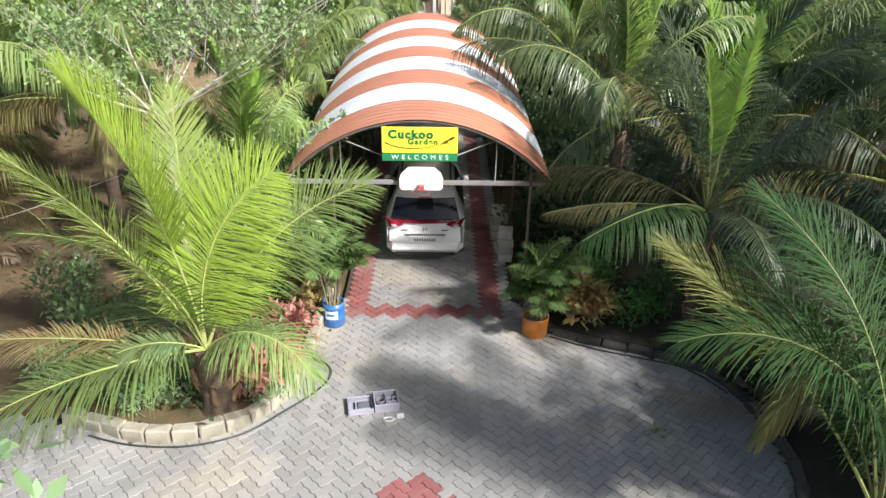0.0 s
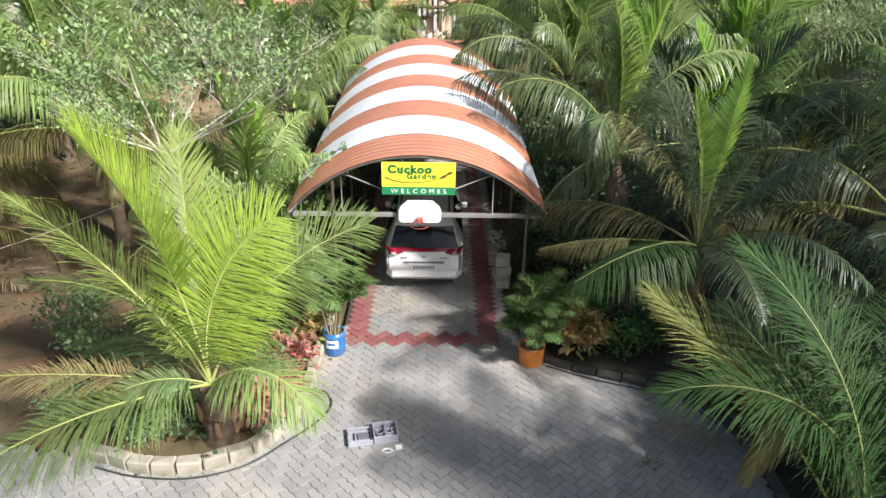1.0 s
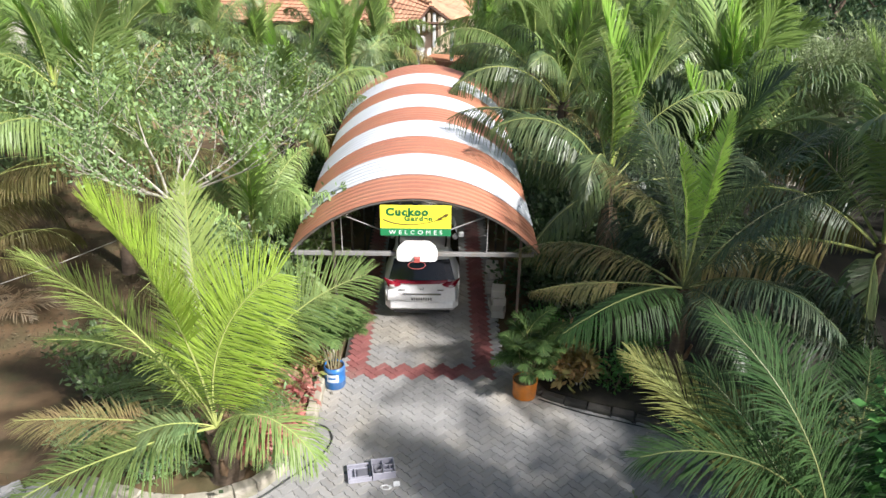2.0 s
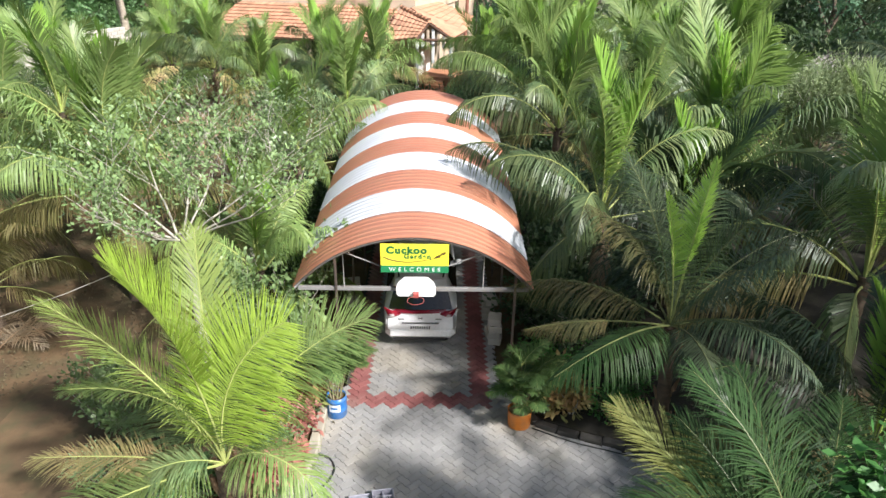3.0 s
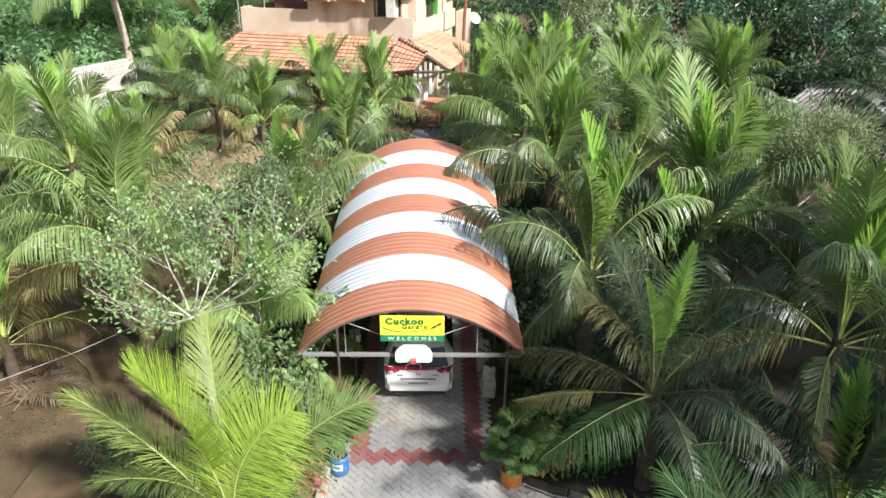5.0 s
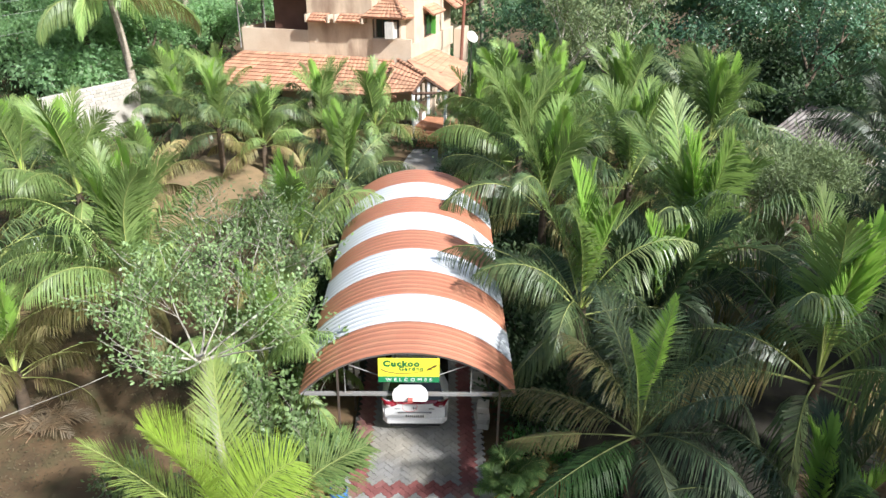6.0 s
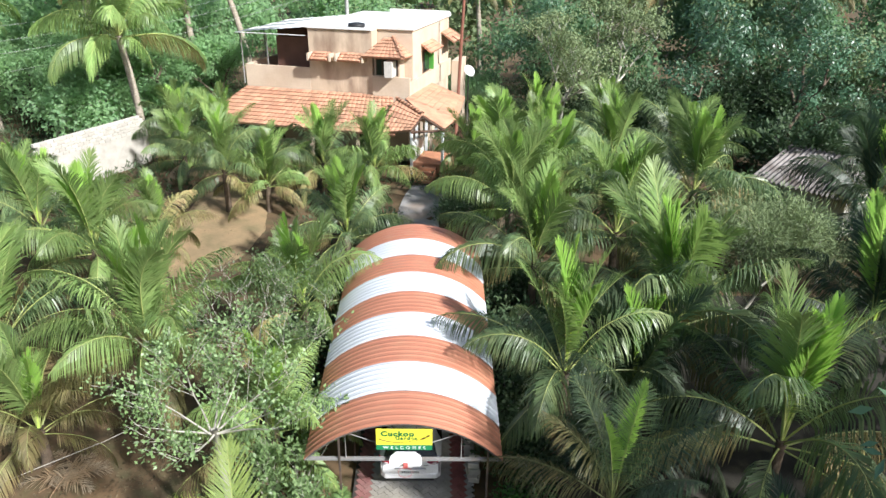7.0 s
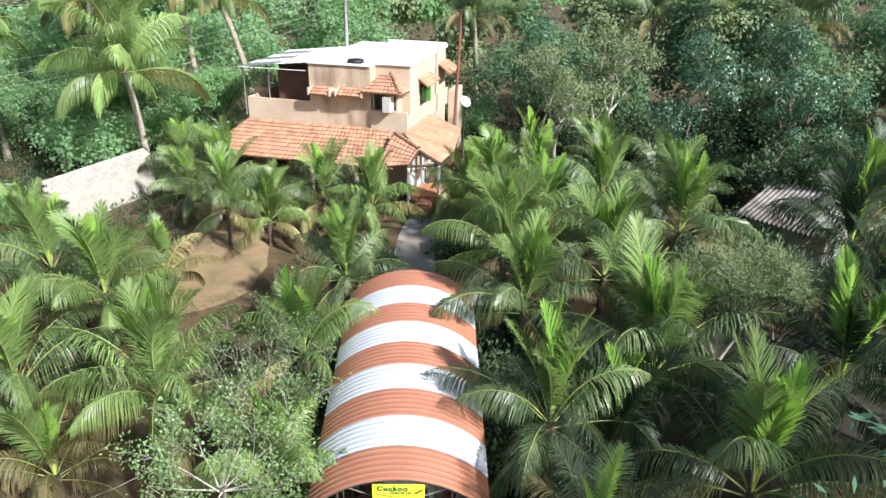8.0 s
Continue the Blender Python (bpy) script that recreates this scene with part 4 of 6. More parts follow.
GROVE_BUSHES = [  # x, y, size, dark
    (5.6, 9.2, 0.45, 1), (7.6, 9.5, 0.5, 0), (8.6, 10.1, 0.55, 0),
    (6.6, 6.9, 0.7, 0), (3.0, 25.5, 0.8, 1), (-2.9, 29.0, 0.8, 1),
    (4.6, 38.2, 1.0, 0), (8.4, 36.6, 1.45, 0), (-4.2, 36.6, 0.8, 1),
    (16.5, 31.5, 1.0, 1), (-16.2, 28.0, 0.9, 0), (-23.5, 27.0, 1.2, 0),
    (1.6, 31.8, 0.7, 1), (1.4, 34.6, 0.7, 0),
]
# the last seven, close to the drive, are added to darken the shelter
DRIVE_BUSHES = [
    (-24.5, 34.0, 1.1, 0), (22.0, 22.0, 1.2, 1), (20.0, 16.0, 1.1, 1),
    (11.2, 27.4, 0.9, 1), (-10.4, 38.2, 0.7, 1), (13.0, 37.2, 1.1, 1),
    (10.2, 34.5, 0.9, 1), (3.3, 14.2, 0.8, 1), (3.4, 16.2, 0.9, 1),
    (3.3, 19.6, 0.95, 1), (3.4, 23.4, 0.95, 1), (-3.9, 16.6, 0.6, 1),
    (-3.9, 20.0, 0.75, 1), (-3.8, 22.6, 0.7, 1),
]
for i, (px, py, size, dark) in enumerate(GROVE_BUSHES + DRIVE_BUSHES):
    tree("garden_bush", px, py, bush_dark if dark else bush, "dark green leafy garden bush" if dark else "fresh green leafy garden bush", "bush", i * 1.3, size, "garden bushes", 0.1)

SCRUB = random.Random(61)
for i in range(64):
    px, py = SCRUB.uniform(-40, 40), SCRUB.uniform(36, 56)
    if -17 < px < 7 and py < 54 or (-23 < px < -15 and py < 42) or (17 < px < 25 and py < 37):
        continue
    # bushes on the right take the darkened leaf, those on the left the lightened
    tree("garden_bush", px, py, bush_dark if px > 6 else bush, "dense green bush at the edge of the woods", "bush", i * 1.1, SCRUB.uniform(1.0, 1.9), "bushes along the woods", 0.2)

# unseen trees added outside the view to shade the court and right-hand beds
tall_shade = tree_parts(12.8, 4.0, 0.34, 32, M_LEAF_MANGO, 43, 4, 0.28, 0.40, 1, 0.42, 0.34, M_BARK, 0.4)
for i, (px, py, size) in enumerate(((12.9, -3.6, 1.0), (11.0, 6.3, 1.0), (17.2, 5.2, 0.75), (18.8, 9.6, 1.0), (9.6, 4.7, 0.58))):
    tree("mango_tree", px, py, (shade_tree, tall_shade, mango, tall_shade, tall_shade)[i], "unseen mango tree added to shade the court and beds", "tree", i * 1.7, size, "shade trees")


def woods():
    """The closed woods behind the garden, out to the distance."""
    rng = random.Random(90)
    for name, mat, seed in (("far_woods", M_LEAF, 1), ("far_woods", M_LEAF_WOOD, 2), ("far_woods", M_LEAF_OLIVE, 3)):
        centres = []
        g = random.Random(seed * 13)
        for k in range(190 if mat is not M_LEAF_OLIVE else 60):
            y = 52 + 170 * g.random() ** 2.1
            x = g.uniform(-0.85, 0.85) * (y + 22) + 2
            # left woods keep the lighter leaf, right woods the darker: haze by colour
            if (-15 < x < 4 and y < 62) or (mat is M_LEAF_WOOD and x < -12 and y < 110) or (mat is M_LEAF and x > 1 and y < 130):
                continue
            h, r = g.uniform(5.5, 12.0) + (y - 56) * 0.02, g.uniform(2.6, 4.8)
            for j in range(30):
                a, e = g.uniform(0, 6.283), g.uniform(-0.5, 1.0)
                centres.append((x + r * math.cos(a) * math.cos(e) * g.uniform(0.6, 1), y + r * math.sin(a) * math.cos(e) * g.uniform(0.6, 1), rise(x, y) + h - r * 0.8 + r * 0.8 * math.sin(e)))
        near, far = [c for c in centres if c[1] < 74], [c for c in centres if c[1] >= 74]
        v, f = leaf_cloud(near, 76, 0.42, rng, 0.66, 0.8, 0.2, 0.55, True)
        v2, f2 = leaf_cloud(far, 34, 0.72, rng, 0.74, 0.8, 0.2, 0.65, True)
        f += [tuple(i + len(v) for i in q) for q in f2]
        v = np.concatenate((v, v2))
        ob = part(name, mesh_of(name, v, f, mat))
        tagged(ob, "dense mixed green woods closing the distance", "woods", kind="stuff")


woods()


def undergrowth():
    """Low weeds and litter on the garden soil."""
    g = random.Random(77)
    centres = []
    for k in range(7000):
        x, y = g.uniform(-42, 42), g.uniform(9, 66)
        bare = (-13.5 < x < -6.5 and 22 < y < 37) or (-14 < x < -5.5 and 9 < y < 21)
        if (-3.4 < x < 2.6 and y < 36) or (2.0 < x < 20 and y < 30) or inside_court(x, y) or (y < 12.6 and -2.6 < x < 6) or bare:
            continue
        centres.append((x, y, rise(x, y) + 0.12))
    v, f = leaf_cloud(centres, 24, 0.30, g, 0.45, 0.5, -0.3, 0.3)
    # dark leaf colour takes the place of shade between the crowns
    tagged(part("undergrowth", mesh_of("undergrowth", v, f, M_LEAF_DARK)), "low green weeds scattered over the soil", "weeds", kind="stuff")


undergrowth()


def leaf_litter():
    """Dry bits of leaf and husk on the bare soil."""
    g = random.Random(31)
    centres = []
    for k in range(5200):
        x, y = g.uniform(-16, -2.6), g.uniform(9.2, 38)
        if inside_court(x, y) or noise.noise(Vector((x * 0.5, y * 0.5, 2.0))) < -0.05:
            continue
        centres.append((x, y, rise(x, y) + 0.03))
    v, f = leaf_cloud(centres, 8, 0.085, g, 0.24, 0.06, 0.25, 0.4)
    tagged(part("leaf_litter", mesh_of("leaf_litter", v, f, M_LITTER)), "dry brown leaf litter on the bare soil", "litter", kind="stuff")


leaf_litter()


# ---- the arched shelter over the drive ----
ARCH_X, ARCH_R, ARCH_TOP, ARCH_HALF = -0.53, 3.28, 3.92, radians(49.5)
CLIMB = 0.0625
STRIPES = [12.08 + 1.222 * k for k in range(10)]


def arc_point(a, y, lift=0.0):
    return Vector((ARCH_X + (ARCH_R + lift) * math.sin(a), y, ARCH_TOP + CLIMB * (y - 12.08) - ARCH_R + (ARCH_R + lift) * math.cos(a)))


def rib(y):
    """The trapezoid ribs of the sheet."""
    s = (y / 0.2037) % 1.0
    return 0.0 if s < 0.5 else 0.015 * min(1.0, (s - 0.5) / 0.15, (1.0 - s) / 0.15)


def build_shelter():
    ob = thing("arched_shelter", "long barrel-roofed shelter with terracotta and white striped sheets", "shelter", Matrix.Identity(4))
    for i, (y0, y1) in enumerate(zip(STRIPES, STRIPES[1:])):
        lap = 0.03 if i % 2 else 0.0
        ys = [y0 + (y1 - y0) * k / 44 for k in range(45)]
        angles = [-ARCH_HALF + 2 * ARCH_HALF * k / 40 for k in range(41)]
        verts, faces = [], []
        for layer in (0.0, -0.006):
            for y in ys:
                for a in angles:
                    verts.append(arc_point(a, y + (0.012 if i else 0), rib(y) + layer + lap * 0.3))
        w, size = len(angles), len(angles) * len(ys)
        for j in range(len(ys) - 1):
            for k in range(w - 1):
                q = (j * w + k, j * w + k + 1, (j + 1) * w + k + 1, (j + 1) * w + k)
                faces += [q, tuple(size + v for v in reversed(q))]
        for j in range(len(ys) - 1):
            for k in (0, w - 1):
                faces.append((j * w + k, (j + 1) * w + k, size + (j + 1) * w + k, size + j * w + k))
        for k in range(w - 1):
            for j in (0, len(ys) - 1):
                faces.append((j * w + k, j * w + k + 1, size + j * w + k + 1, size + j * w + k))
        white = i % 2
        me = mesh_of("roof_sheet", verts, faces, M_SHEET_WHITE if white else M_SHEET_RED)
        part("roof_sheet", me, None, ob, "white ribbed metal sheet" if white else "terracotta ribbed metal sheet")
    for y in (12.13, 14.9, 17.6, 20.3, 22.95):
        pts = [arc_point(-ARCH_HALF + 2 * ARCH_HALF * k / 20, y, -0.05) for k in range(21)]
        part("arch_pipe", tubes_mesh("arch_pipe", [(pts, 0.03)], M_STEEL, 8), None, ob)
        for a in (-1.62, 2.13):
            x = ARCH_X + a
            part("post", box_bm((x - 0.026, y + 0.074, rise(x, y) - 0.06, x + 0.026, y + 0.126, ARCH_TOP + CLIMB * (y - 12.08) - ARCH_R + math.sqrt(ARCH_R ** 2 - a ** 2) - 0.06), bevel=0.006), M_POST, ob)
    for a in (-0.78, -0.42, 0.0, 0.42, 0.78):
        pts = [arc_point(a, 12.13, -0.09), arc_point(a, 22.98, -0.09)]
        part("purlin", tubes_mesh("purlin", [(pts, 0.022)], M_STEEL, 6), None, ob)
    part("tie_beam", box_bm((-2.95, 12.23, 2.62, 1.88, 12.31, 2.70), bevel=0.006), M_PALE_STEEL, ob, "pale painted tie beam")
    for y in (17.6, 22.95):
        z = 2.62 + CLIMB * (y - 12.08)
        part("tie_beam", box_bm((-2.95, y - 0.03, z, 1.88, y + 0.03, z + 0.07), bevel=0.006), M_STEEL, ob)
    for sx in (-1, 1):
        a, b = Vector((ARCH_X + sx * 0.62, 12.26, 3.16)), Vector((ARCH_X + sx * 1.45, 12.26, 3.50))
        part("brace", tubes_mesh("brace", [([a, b], 0.014)], M_PALE_STEEL, 6), None, ob)
        c = Vector((ARCH_X + sx * 1.45, 12.2, 3.50))
        part("hanger", tubes_mesh("hanger", [([c, Vector((c.x, 12.24, 2.68))], 0.012)], M_PALE_STEEL, 6), None, ob)
    return ob


build_shelter()


def text_part(body, size, x, y, z, mat, parent, extrude=0.003, width=1.0, bold=0.0, space=1.0):
    """Raised lettering, as wide as given, centred on x."""
    cu = bpy.data.curves.new("lettering", "FONT")
    cu.body, cu.size, cu.extrude, cu.offset, cu.space_character = body, size, extrude, bold, space
    cu.align_x = "CENTER"
    cu.materials.append(mat)
    ob = new("lettering", cu)
    ob.parent = parent
    bpy.context.view_layer.update()
    ob.matrix_local = pose(x, y, z, 90, 0, 0) @ Matrix.Diagonal((width / max(ob.dimensions.x, 0.01), 1, 1, 1))
    return ob


def build_sign():
    ob = thing("welcome_sign", "yellow and green welcome board hung under the arch", "sign", Matrix.Translation((-0.50, 12.04, 3.155)))
    part("board", box_bm((-0.69, -0.012, 0.155, 0.69, 0.012, 0.635), bevel=0.003), M_YELLOW, ob, "yellow printed board")
    part("band", box_bm((-0.69, -0.012, 0.0, 0.69, 0.012, 0.153), bevel=0.003), M_GREEN, ob, "green printed band")
    text_part("Cuckoo", 0.205, -0.165, -0.016, 0.435, M_LETTER, ob, width=0.82, bold=0.012, space=1.2)
    text_part("Garden", 0.14, 0.055, -0.016, 0.322, M_LETTER, ob, width=0.54, bold=0.006, space=1.25)
    text_part("WELCOMES", 0.12, 0.0, -0.016, 0.035, M_WHITE, ob, width=1.04, bold=0.0, space=1.75)
    pts = [Vector((-0.63 + 1.24 * k / 12, -0.008, 0.345 - 0.12 * math.sin(math.pi * (k / 12) ** 0.8) + 0.03 * k / 12)) for k in range(13)]
    part("branch_print", tubes_mesh("branch_print", [(pts, [0.016 * (1 - 0.05 * k) for k in range(13)])], M_DARK_BROWN, 5), None, ob)
    outline = [(-0.105, -0.035), (-0.06, -0.012), (-0.02, 0.03), (0.03, 0.052), (0.065, 0.058), (0.10, 0.04), (0.075, 0.02), (0.055, -0.012), (0.02, -0.035), (-0.03, -0.036), (-0.07, -0.045)]
    for px, pz, big in ((0.46, 0.36, 0.8), (0.565, 0.425, 0.8)):
        bm = bmesh.new()
        f = bm.faces.new([bm.verts.new((px + big * x, -0.0135, pz + big * z)) for x, z in outline])
        ext = bmesh.ops.extrude_face_region(bm, geom=[f])
        bmesh.ops.translate(bm, vec=(0, -0.003, 0), verts=[v for v in ext["geom"] if isinstance(v, bmesh.types.BMVert)])
        bmesh.ops.recalc_face_normals(bm, faces=bm.faces[:])
        part("perched_shape_print", bm, M_DARK_BROWN, ob)
    for sx in (-0.3, 0.3):
        part("hook", tubes_mesh("hook", [([Vector((sx, 0.0, 0.625)), Vector((sx, 0.03, 0.725))], 0.006)], M_STEEL, 6), None, ob)
    part("frame", tubes_mesh("frame", [([Vector((sx, 0.02, 0.0)), Vector((sx, 0.02, 0.62))], 0.01) for sx in (-0.66, 0.66)], M_STEEL, 6), None, ob)


build_sign()


def build_hoop():
    ob = thing("basketball_hoop", "small white basketball board with a red ring on the beam", "hoop", Matrix.Translation((-0.475, 12.11, 2.56)))
    bm = bmesh.new()
    outline = [(-0.36, 0.0), (0.36, 0.0), (0.405, 0.05), (0.41, 0.22), (0.37, 0.33), (0.24, 0.45), (-0.24, 0.45), (-0.37, 0.33), (-0.41, 0.22), (-0.405, 0.05)]
    f = bm.faces.new([bm.verts.new((x, 0, z)) for x, z in outline])
    ext = bmesh.ops.extrude_face_region(bm, geom=[f])
    bmesh.ops.translate(bm, vec=(0, 0.025, 0), verts=[v for v in ext["geom"] if isinstance(v, bmesh.types.BMVert)])
    bmesh.ops.recalc_face_normals(bm, faces=bm.faces[:])
    part("backboard", bm, M_WHITE, ob, "white eight-sided backboard")
    part("bracket", box_bm((-0.06, -0.11, 0.02, 0.06, -0.002, 0.12), bevel=0.01), M_HOOP_RED, ob, "red metal bracket")
    pts = [Vector((0.17 * math.sin(2 * math.pi * k / 28), -0.27 + 0.17 * math.cos(2 * math.pi * k / 28), 0.05)) for k in range(29)]
    part("ring", tubes_mesh("ring", [(pts, 0.0055)], M_HOOP_RED, 7), None, ob, "thin red ring")


build_hoop()


# ---- the car ----
def build_car():
    car = thing("parked_car", "white compact crossover car parked nose-in under the shelter", "car", pose(-0.43, 14.0, 0.045, 3.5) @ Matrix.Diagonal((1.025, 1, 1.03, 1)))
    sections = [  # y, lower z, shoulder z, roof z, lower half width, shoulder half width, roof half width
        (0.00, 0.46, 1.02, 1.06, 0.79, 0.82, 0.62), (0.06, 0.36, 1.06, 1.12, 0.84, 0.855, 0.63), (0.22, 0.26, 1.10, 1.38, 0.85, 0.865, 0.62), (0.42, 0.25, 1.10, 1.60, 0.865, 0.868, 0.60),
        (0.60, 0.25, 1.10, 1.655, 0.867, 0.868, 0.60), (1.4, 0.25, 1.08, 1.68, 0.867, 0.868, 0.61), (2.3, 0.25, 1.04, 1.64, 0.865, 0.865, 0.60), (2.75, 0.25, 1.02, 1.45, 0.865, 0.863, 0.62),
        (3.3, 0.26, 1.0, 1.08, 0.86, 0.85, 0.70), (3.9, 0.28, 0.94, 0.98, 0.85, 0.83, 0.68), (4.3, 0.32, 0.80, 0.84, 0.78, 0.76, 0.6), (4.42, 0.40, 0.66, 0.70, 0.66, 0.66, 0.55)]
    verts, faces = [], []
    for y, zl, zs, zr, wl, ws, wr in sections:
        ring = [(wl * 0.92, zl), (wl, zl + 0.12), (ws, (zl + zs) / 2), (ws, zs - 0.05), (ws - 0.03, zs), ((ws + wr) / 2 - 0.01, (zs + zr) / 2), (wr + 0.02, zr - 0.05), (wr - 0.06, zr - 0.01), (0.3, zr + 0.012), (0, zr + 0.015)]
        ring = ring + [(-x, z) for x, z in reversed(ring[:-1])]
        verts += [(x, y, z) for x, z in ring]
    w = 19
    for i in range(len(sections) - 1):
        for k in range(w - 1):
            faces.append((i * w + k, i * w + k + 1, (i + 1) * w + k + 1, (i + 1) * w + k))
        faces.append((i * w + w - 1, i * w, (i + 1) * w, (i + 1) * w + w - 1))
    faces.append(tuple(range(w)))
    faces.append(tuple((len(sections) - 1) * w + k for k in reversed(range(w))))
    part("body", mesh_of("body", verts, faces, M_CAR, smooth=True), None, car, "glossy white car body")

    def slab(name, quad, depth, mat, label="", parent=car, grid=8):
        """A gently curved panel from four corners, lower left first, that stands proud of the body."""
        a, b, c, d = [Vector(q) for q in quad]
        vs, fs = [], []
        for layer in (0, 1):
            for j in range(grid + 1):
                for i in range(grid + 1):
                    s, t = i / grid, j / grid
                    p = (a * (1 - s) + b * s) * (1 - t) + (d * (1 - s) + c * s) * t
                    p.y -= depth * (1.0 + 1.6 * (1 - (2 * s - 1) ** 2))
                    p.y += depth if layer else 0
                    vs.append(p)
        g, size = grid + 1, (grid + 1) ** 2
        for j in range(grid):
            for i in range(grid):
                q = (j * g + i, j * g + i + 1, (j + 1) * g + i + 1, (j + 1) * g + i)
                fs += [q, tuple(size + v for v in reversed(q))]
        rim = [i for i in range(g)] + [j * g + grid for j in range(1, g)] + [grid * g + i for i in reversed(range(grid))] + [j * g for j in reversed(range(1, grid))]
        for i in range(len(rim)):
            p, q = rim[i], rim[(i + 1) % len(rim)]
            fs.append((q, p, size + p, size + q))
        return part(name, mesh_of(name, vs, fs, mat, smooth=False), None, parent, label)

    slab("rear_window", ((-0.75, 0.09, 1.12), (0.75, 0.09, 1.12), (0.63, 0.335, 1.535), (-0.63, 0.335, 1.535)), 0.035, M_CAR_GLASS, "dark tinted rear window")
    slab("spoiler", ((-0.63, 0.31, 1.545), (0.63, 0.31, 1.545), (0.60, 0.56, 1.68), (-0.60, 0.56, 1.68)), 0.04, M_CAR, "white roof spoiler")
    part("stop_lamp", box_bm((-0.14, 0.215, 1.548, 0.14, 0.25, 1.56), bevel=0.003), M_TAIL, car)
    slab("lamp_bar", ((-0.54, -0.005, 1.07), (0.54, -0.005, 1.07), (0.60, 0.045, 1.125), (-0.60, 0.045, 1.125)), 0.03, M_TAIL, "dark red lamp bar across the tailgate")
    for sx in (-1, 1):
        pts = [(0.46 * sx, -0.035, 1.045), (0.76 * sx, -0.01, 0.985), (0.868 * sx, 0.07, 1.17), (0.58 * sx, 0.01, 1.105)]
        lamp = slab("tail_lamp", pts if sx > 0 else [pts[1], pts[0], pts[3], pts[2]], 0.035, M_TAIL, "dark red tail lamp", grid=5)
        ins = [(0.54 * sx, -0.085, 1.02), (0.70 * sx, -0.083, 0.99), (0.735 * sx, -0.065, 1.05), (0.60 * sx, -0.068, 1.062)]
        slab("lens", ins if sx > 0 else [ins[1], ins[0], ins[3], ins[2]], 0.012, M_LAMP_CLEAR, "clear lamp lens", lamp, 3)
        side = slab("side_window", ((0.868 * sx, 0.75, 1.10), (0.868 * sx, 2.5, 1.07), (0.655 * sx, 2.2, 1.58), (0.64 * sx, 0.78, 1.60)) if sx > 0 else ((-0.868, 2.5, 1.07), (-0.868, 0.75, 1.10), (-0.64, 0.78, 1.60), (-0.655, 2.2, 1.58)), 0.004, M_CAR_GLASS, "dark side window")
        side.location.x = 0.012 * sx
        rail = tubes_mesh("roof_rail", [([Vector((0.53 * sx, 0.62, 1.675)), Vector((0.55 * sx, 0.75, 1.735)), Vector((0.56 * sx, 2.0, 1.735)), Vector((0.55 * sx, 2.2, 1.665))], 0.022)], M_BLACK, 6)
        part("roof_rail", rail, None, car, "black roof rail")
        part("mirror", box_bm((0.88 * sx, 2.42, 1.02, 1.03 * sx, 2.52, 1.17), bevel=0.03), M_CAR, car)
        for y in (0.82, 3.45):
            wheel = part("wheel", mesh_wheel(), None, car)
            wheel.matrix_local = pose(0.77 * sx, y, 0.33, 0, 0, 90 if sx > 0 else -90)
            part("rim", mesh_rim(), None, wheel, "silver alloy rim")
    part("bumper", box_bm((-0.845, -0.07, 0.30, 0.845, 0.24, 0.70), bevel=0.13), M_CAR, car, "white rear bumper")
    part("lower_trim", box_bm((-0.66, 0.02, 0.24, 0.66, 0.14, 0.325), bevel=0.02), M_BLACK, car, "black lower bumper trim")
    slab("tailgate_skin", ((-0.78, -0.035, 0.62), (0.78, -0.035, 0.62), (0.76, 0.01, 1.06), (-0.76, 0.01, 1.06)), 0.014, M_CAR, "white tailgate panel")
    part("chrome_strip", box_bm((-0.44, -0.085, 0.775, 0.44, -0.055, 0.82), bevel=0.008), M_CHROME, car, "chrome handle strip")
    part("plate_recess", box_bm((-0.36, -0.076, 0.60, 0.36, -0.045, 0.775), bevel=0.006), M_CAR, car)
    plate = part("number_plate", box_bm((-0.28, -0.092, 0.625, 0.28, -0.08, 0.75), bevel=0.004), M_WHITE, car, "white number plate with dark bars")
    for k in range(9):
        x = -0.235 + k * 0.054
        part("bar", box_bm((x, -0.096, 0.65, x + 0.03, -0.0925, 0.722), bevel=0), M_PLATE_INK, plate)
    part("emblem", tubes_mesh("emblem", [([Vector((x0, -0.065, 0.90)), Vector((x1, -0.06, 0.97))], 0.008) for x0, x1 in ((-0.03, -0.04), (0.03, 0.04))] + [([Vector((-0.034, -0.065, 0.932)), Vector((0.034, -0.065, 0.932))], 0.008)], M_CHROME, 6), None, car, "small chrome emblem")
    for x0 in (-0.52, 0.36):
        part("badge", box_bm((x0, -0.06, 0.89, x0 + 0.14, -0.03, 0.91), bevel=0.002), M_CHROME, car)
    part("wiper", tubes_mesh("wiper", [([Vector((0.0, 0.07, 1.15)), Vector((0.35, 0.11, 1.22))], 0.01)], M_BLACK, 6), None, car)
    part("aerial", tubes_mesh("aerial", [([Vector((0, 0.9, 1.69)), Vector((0, 0.78, 1.76))], [0.03, 0.008])], M_BLACK, 6), None, car)


WHEELS = {}


def mesh_wheel():
    if "tyre" not in WHEELS:
        me = lathe([(0.20, -0.09), (0.30, -0.105), (0.325, -0.08), (0.33, 0.0), (0.325, 0.08), (0.30, 0.105), (0.20, 0.09)], M_RUBBER, "wheel")
        me.transform(Matrix.Rotation(math.pi / 2, 4, "X"))
        WHEELS["tyre"] = me
    return WHEELS["tyre"]


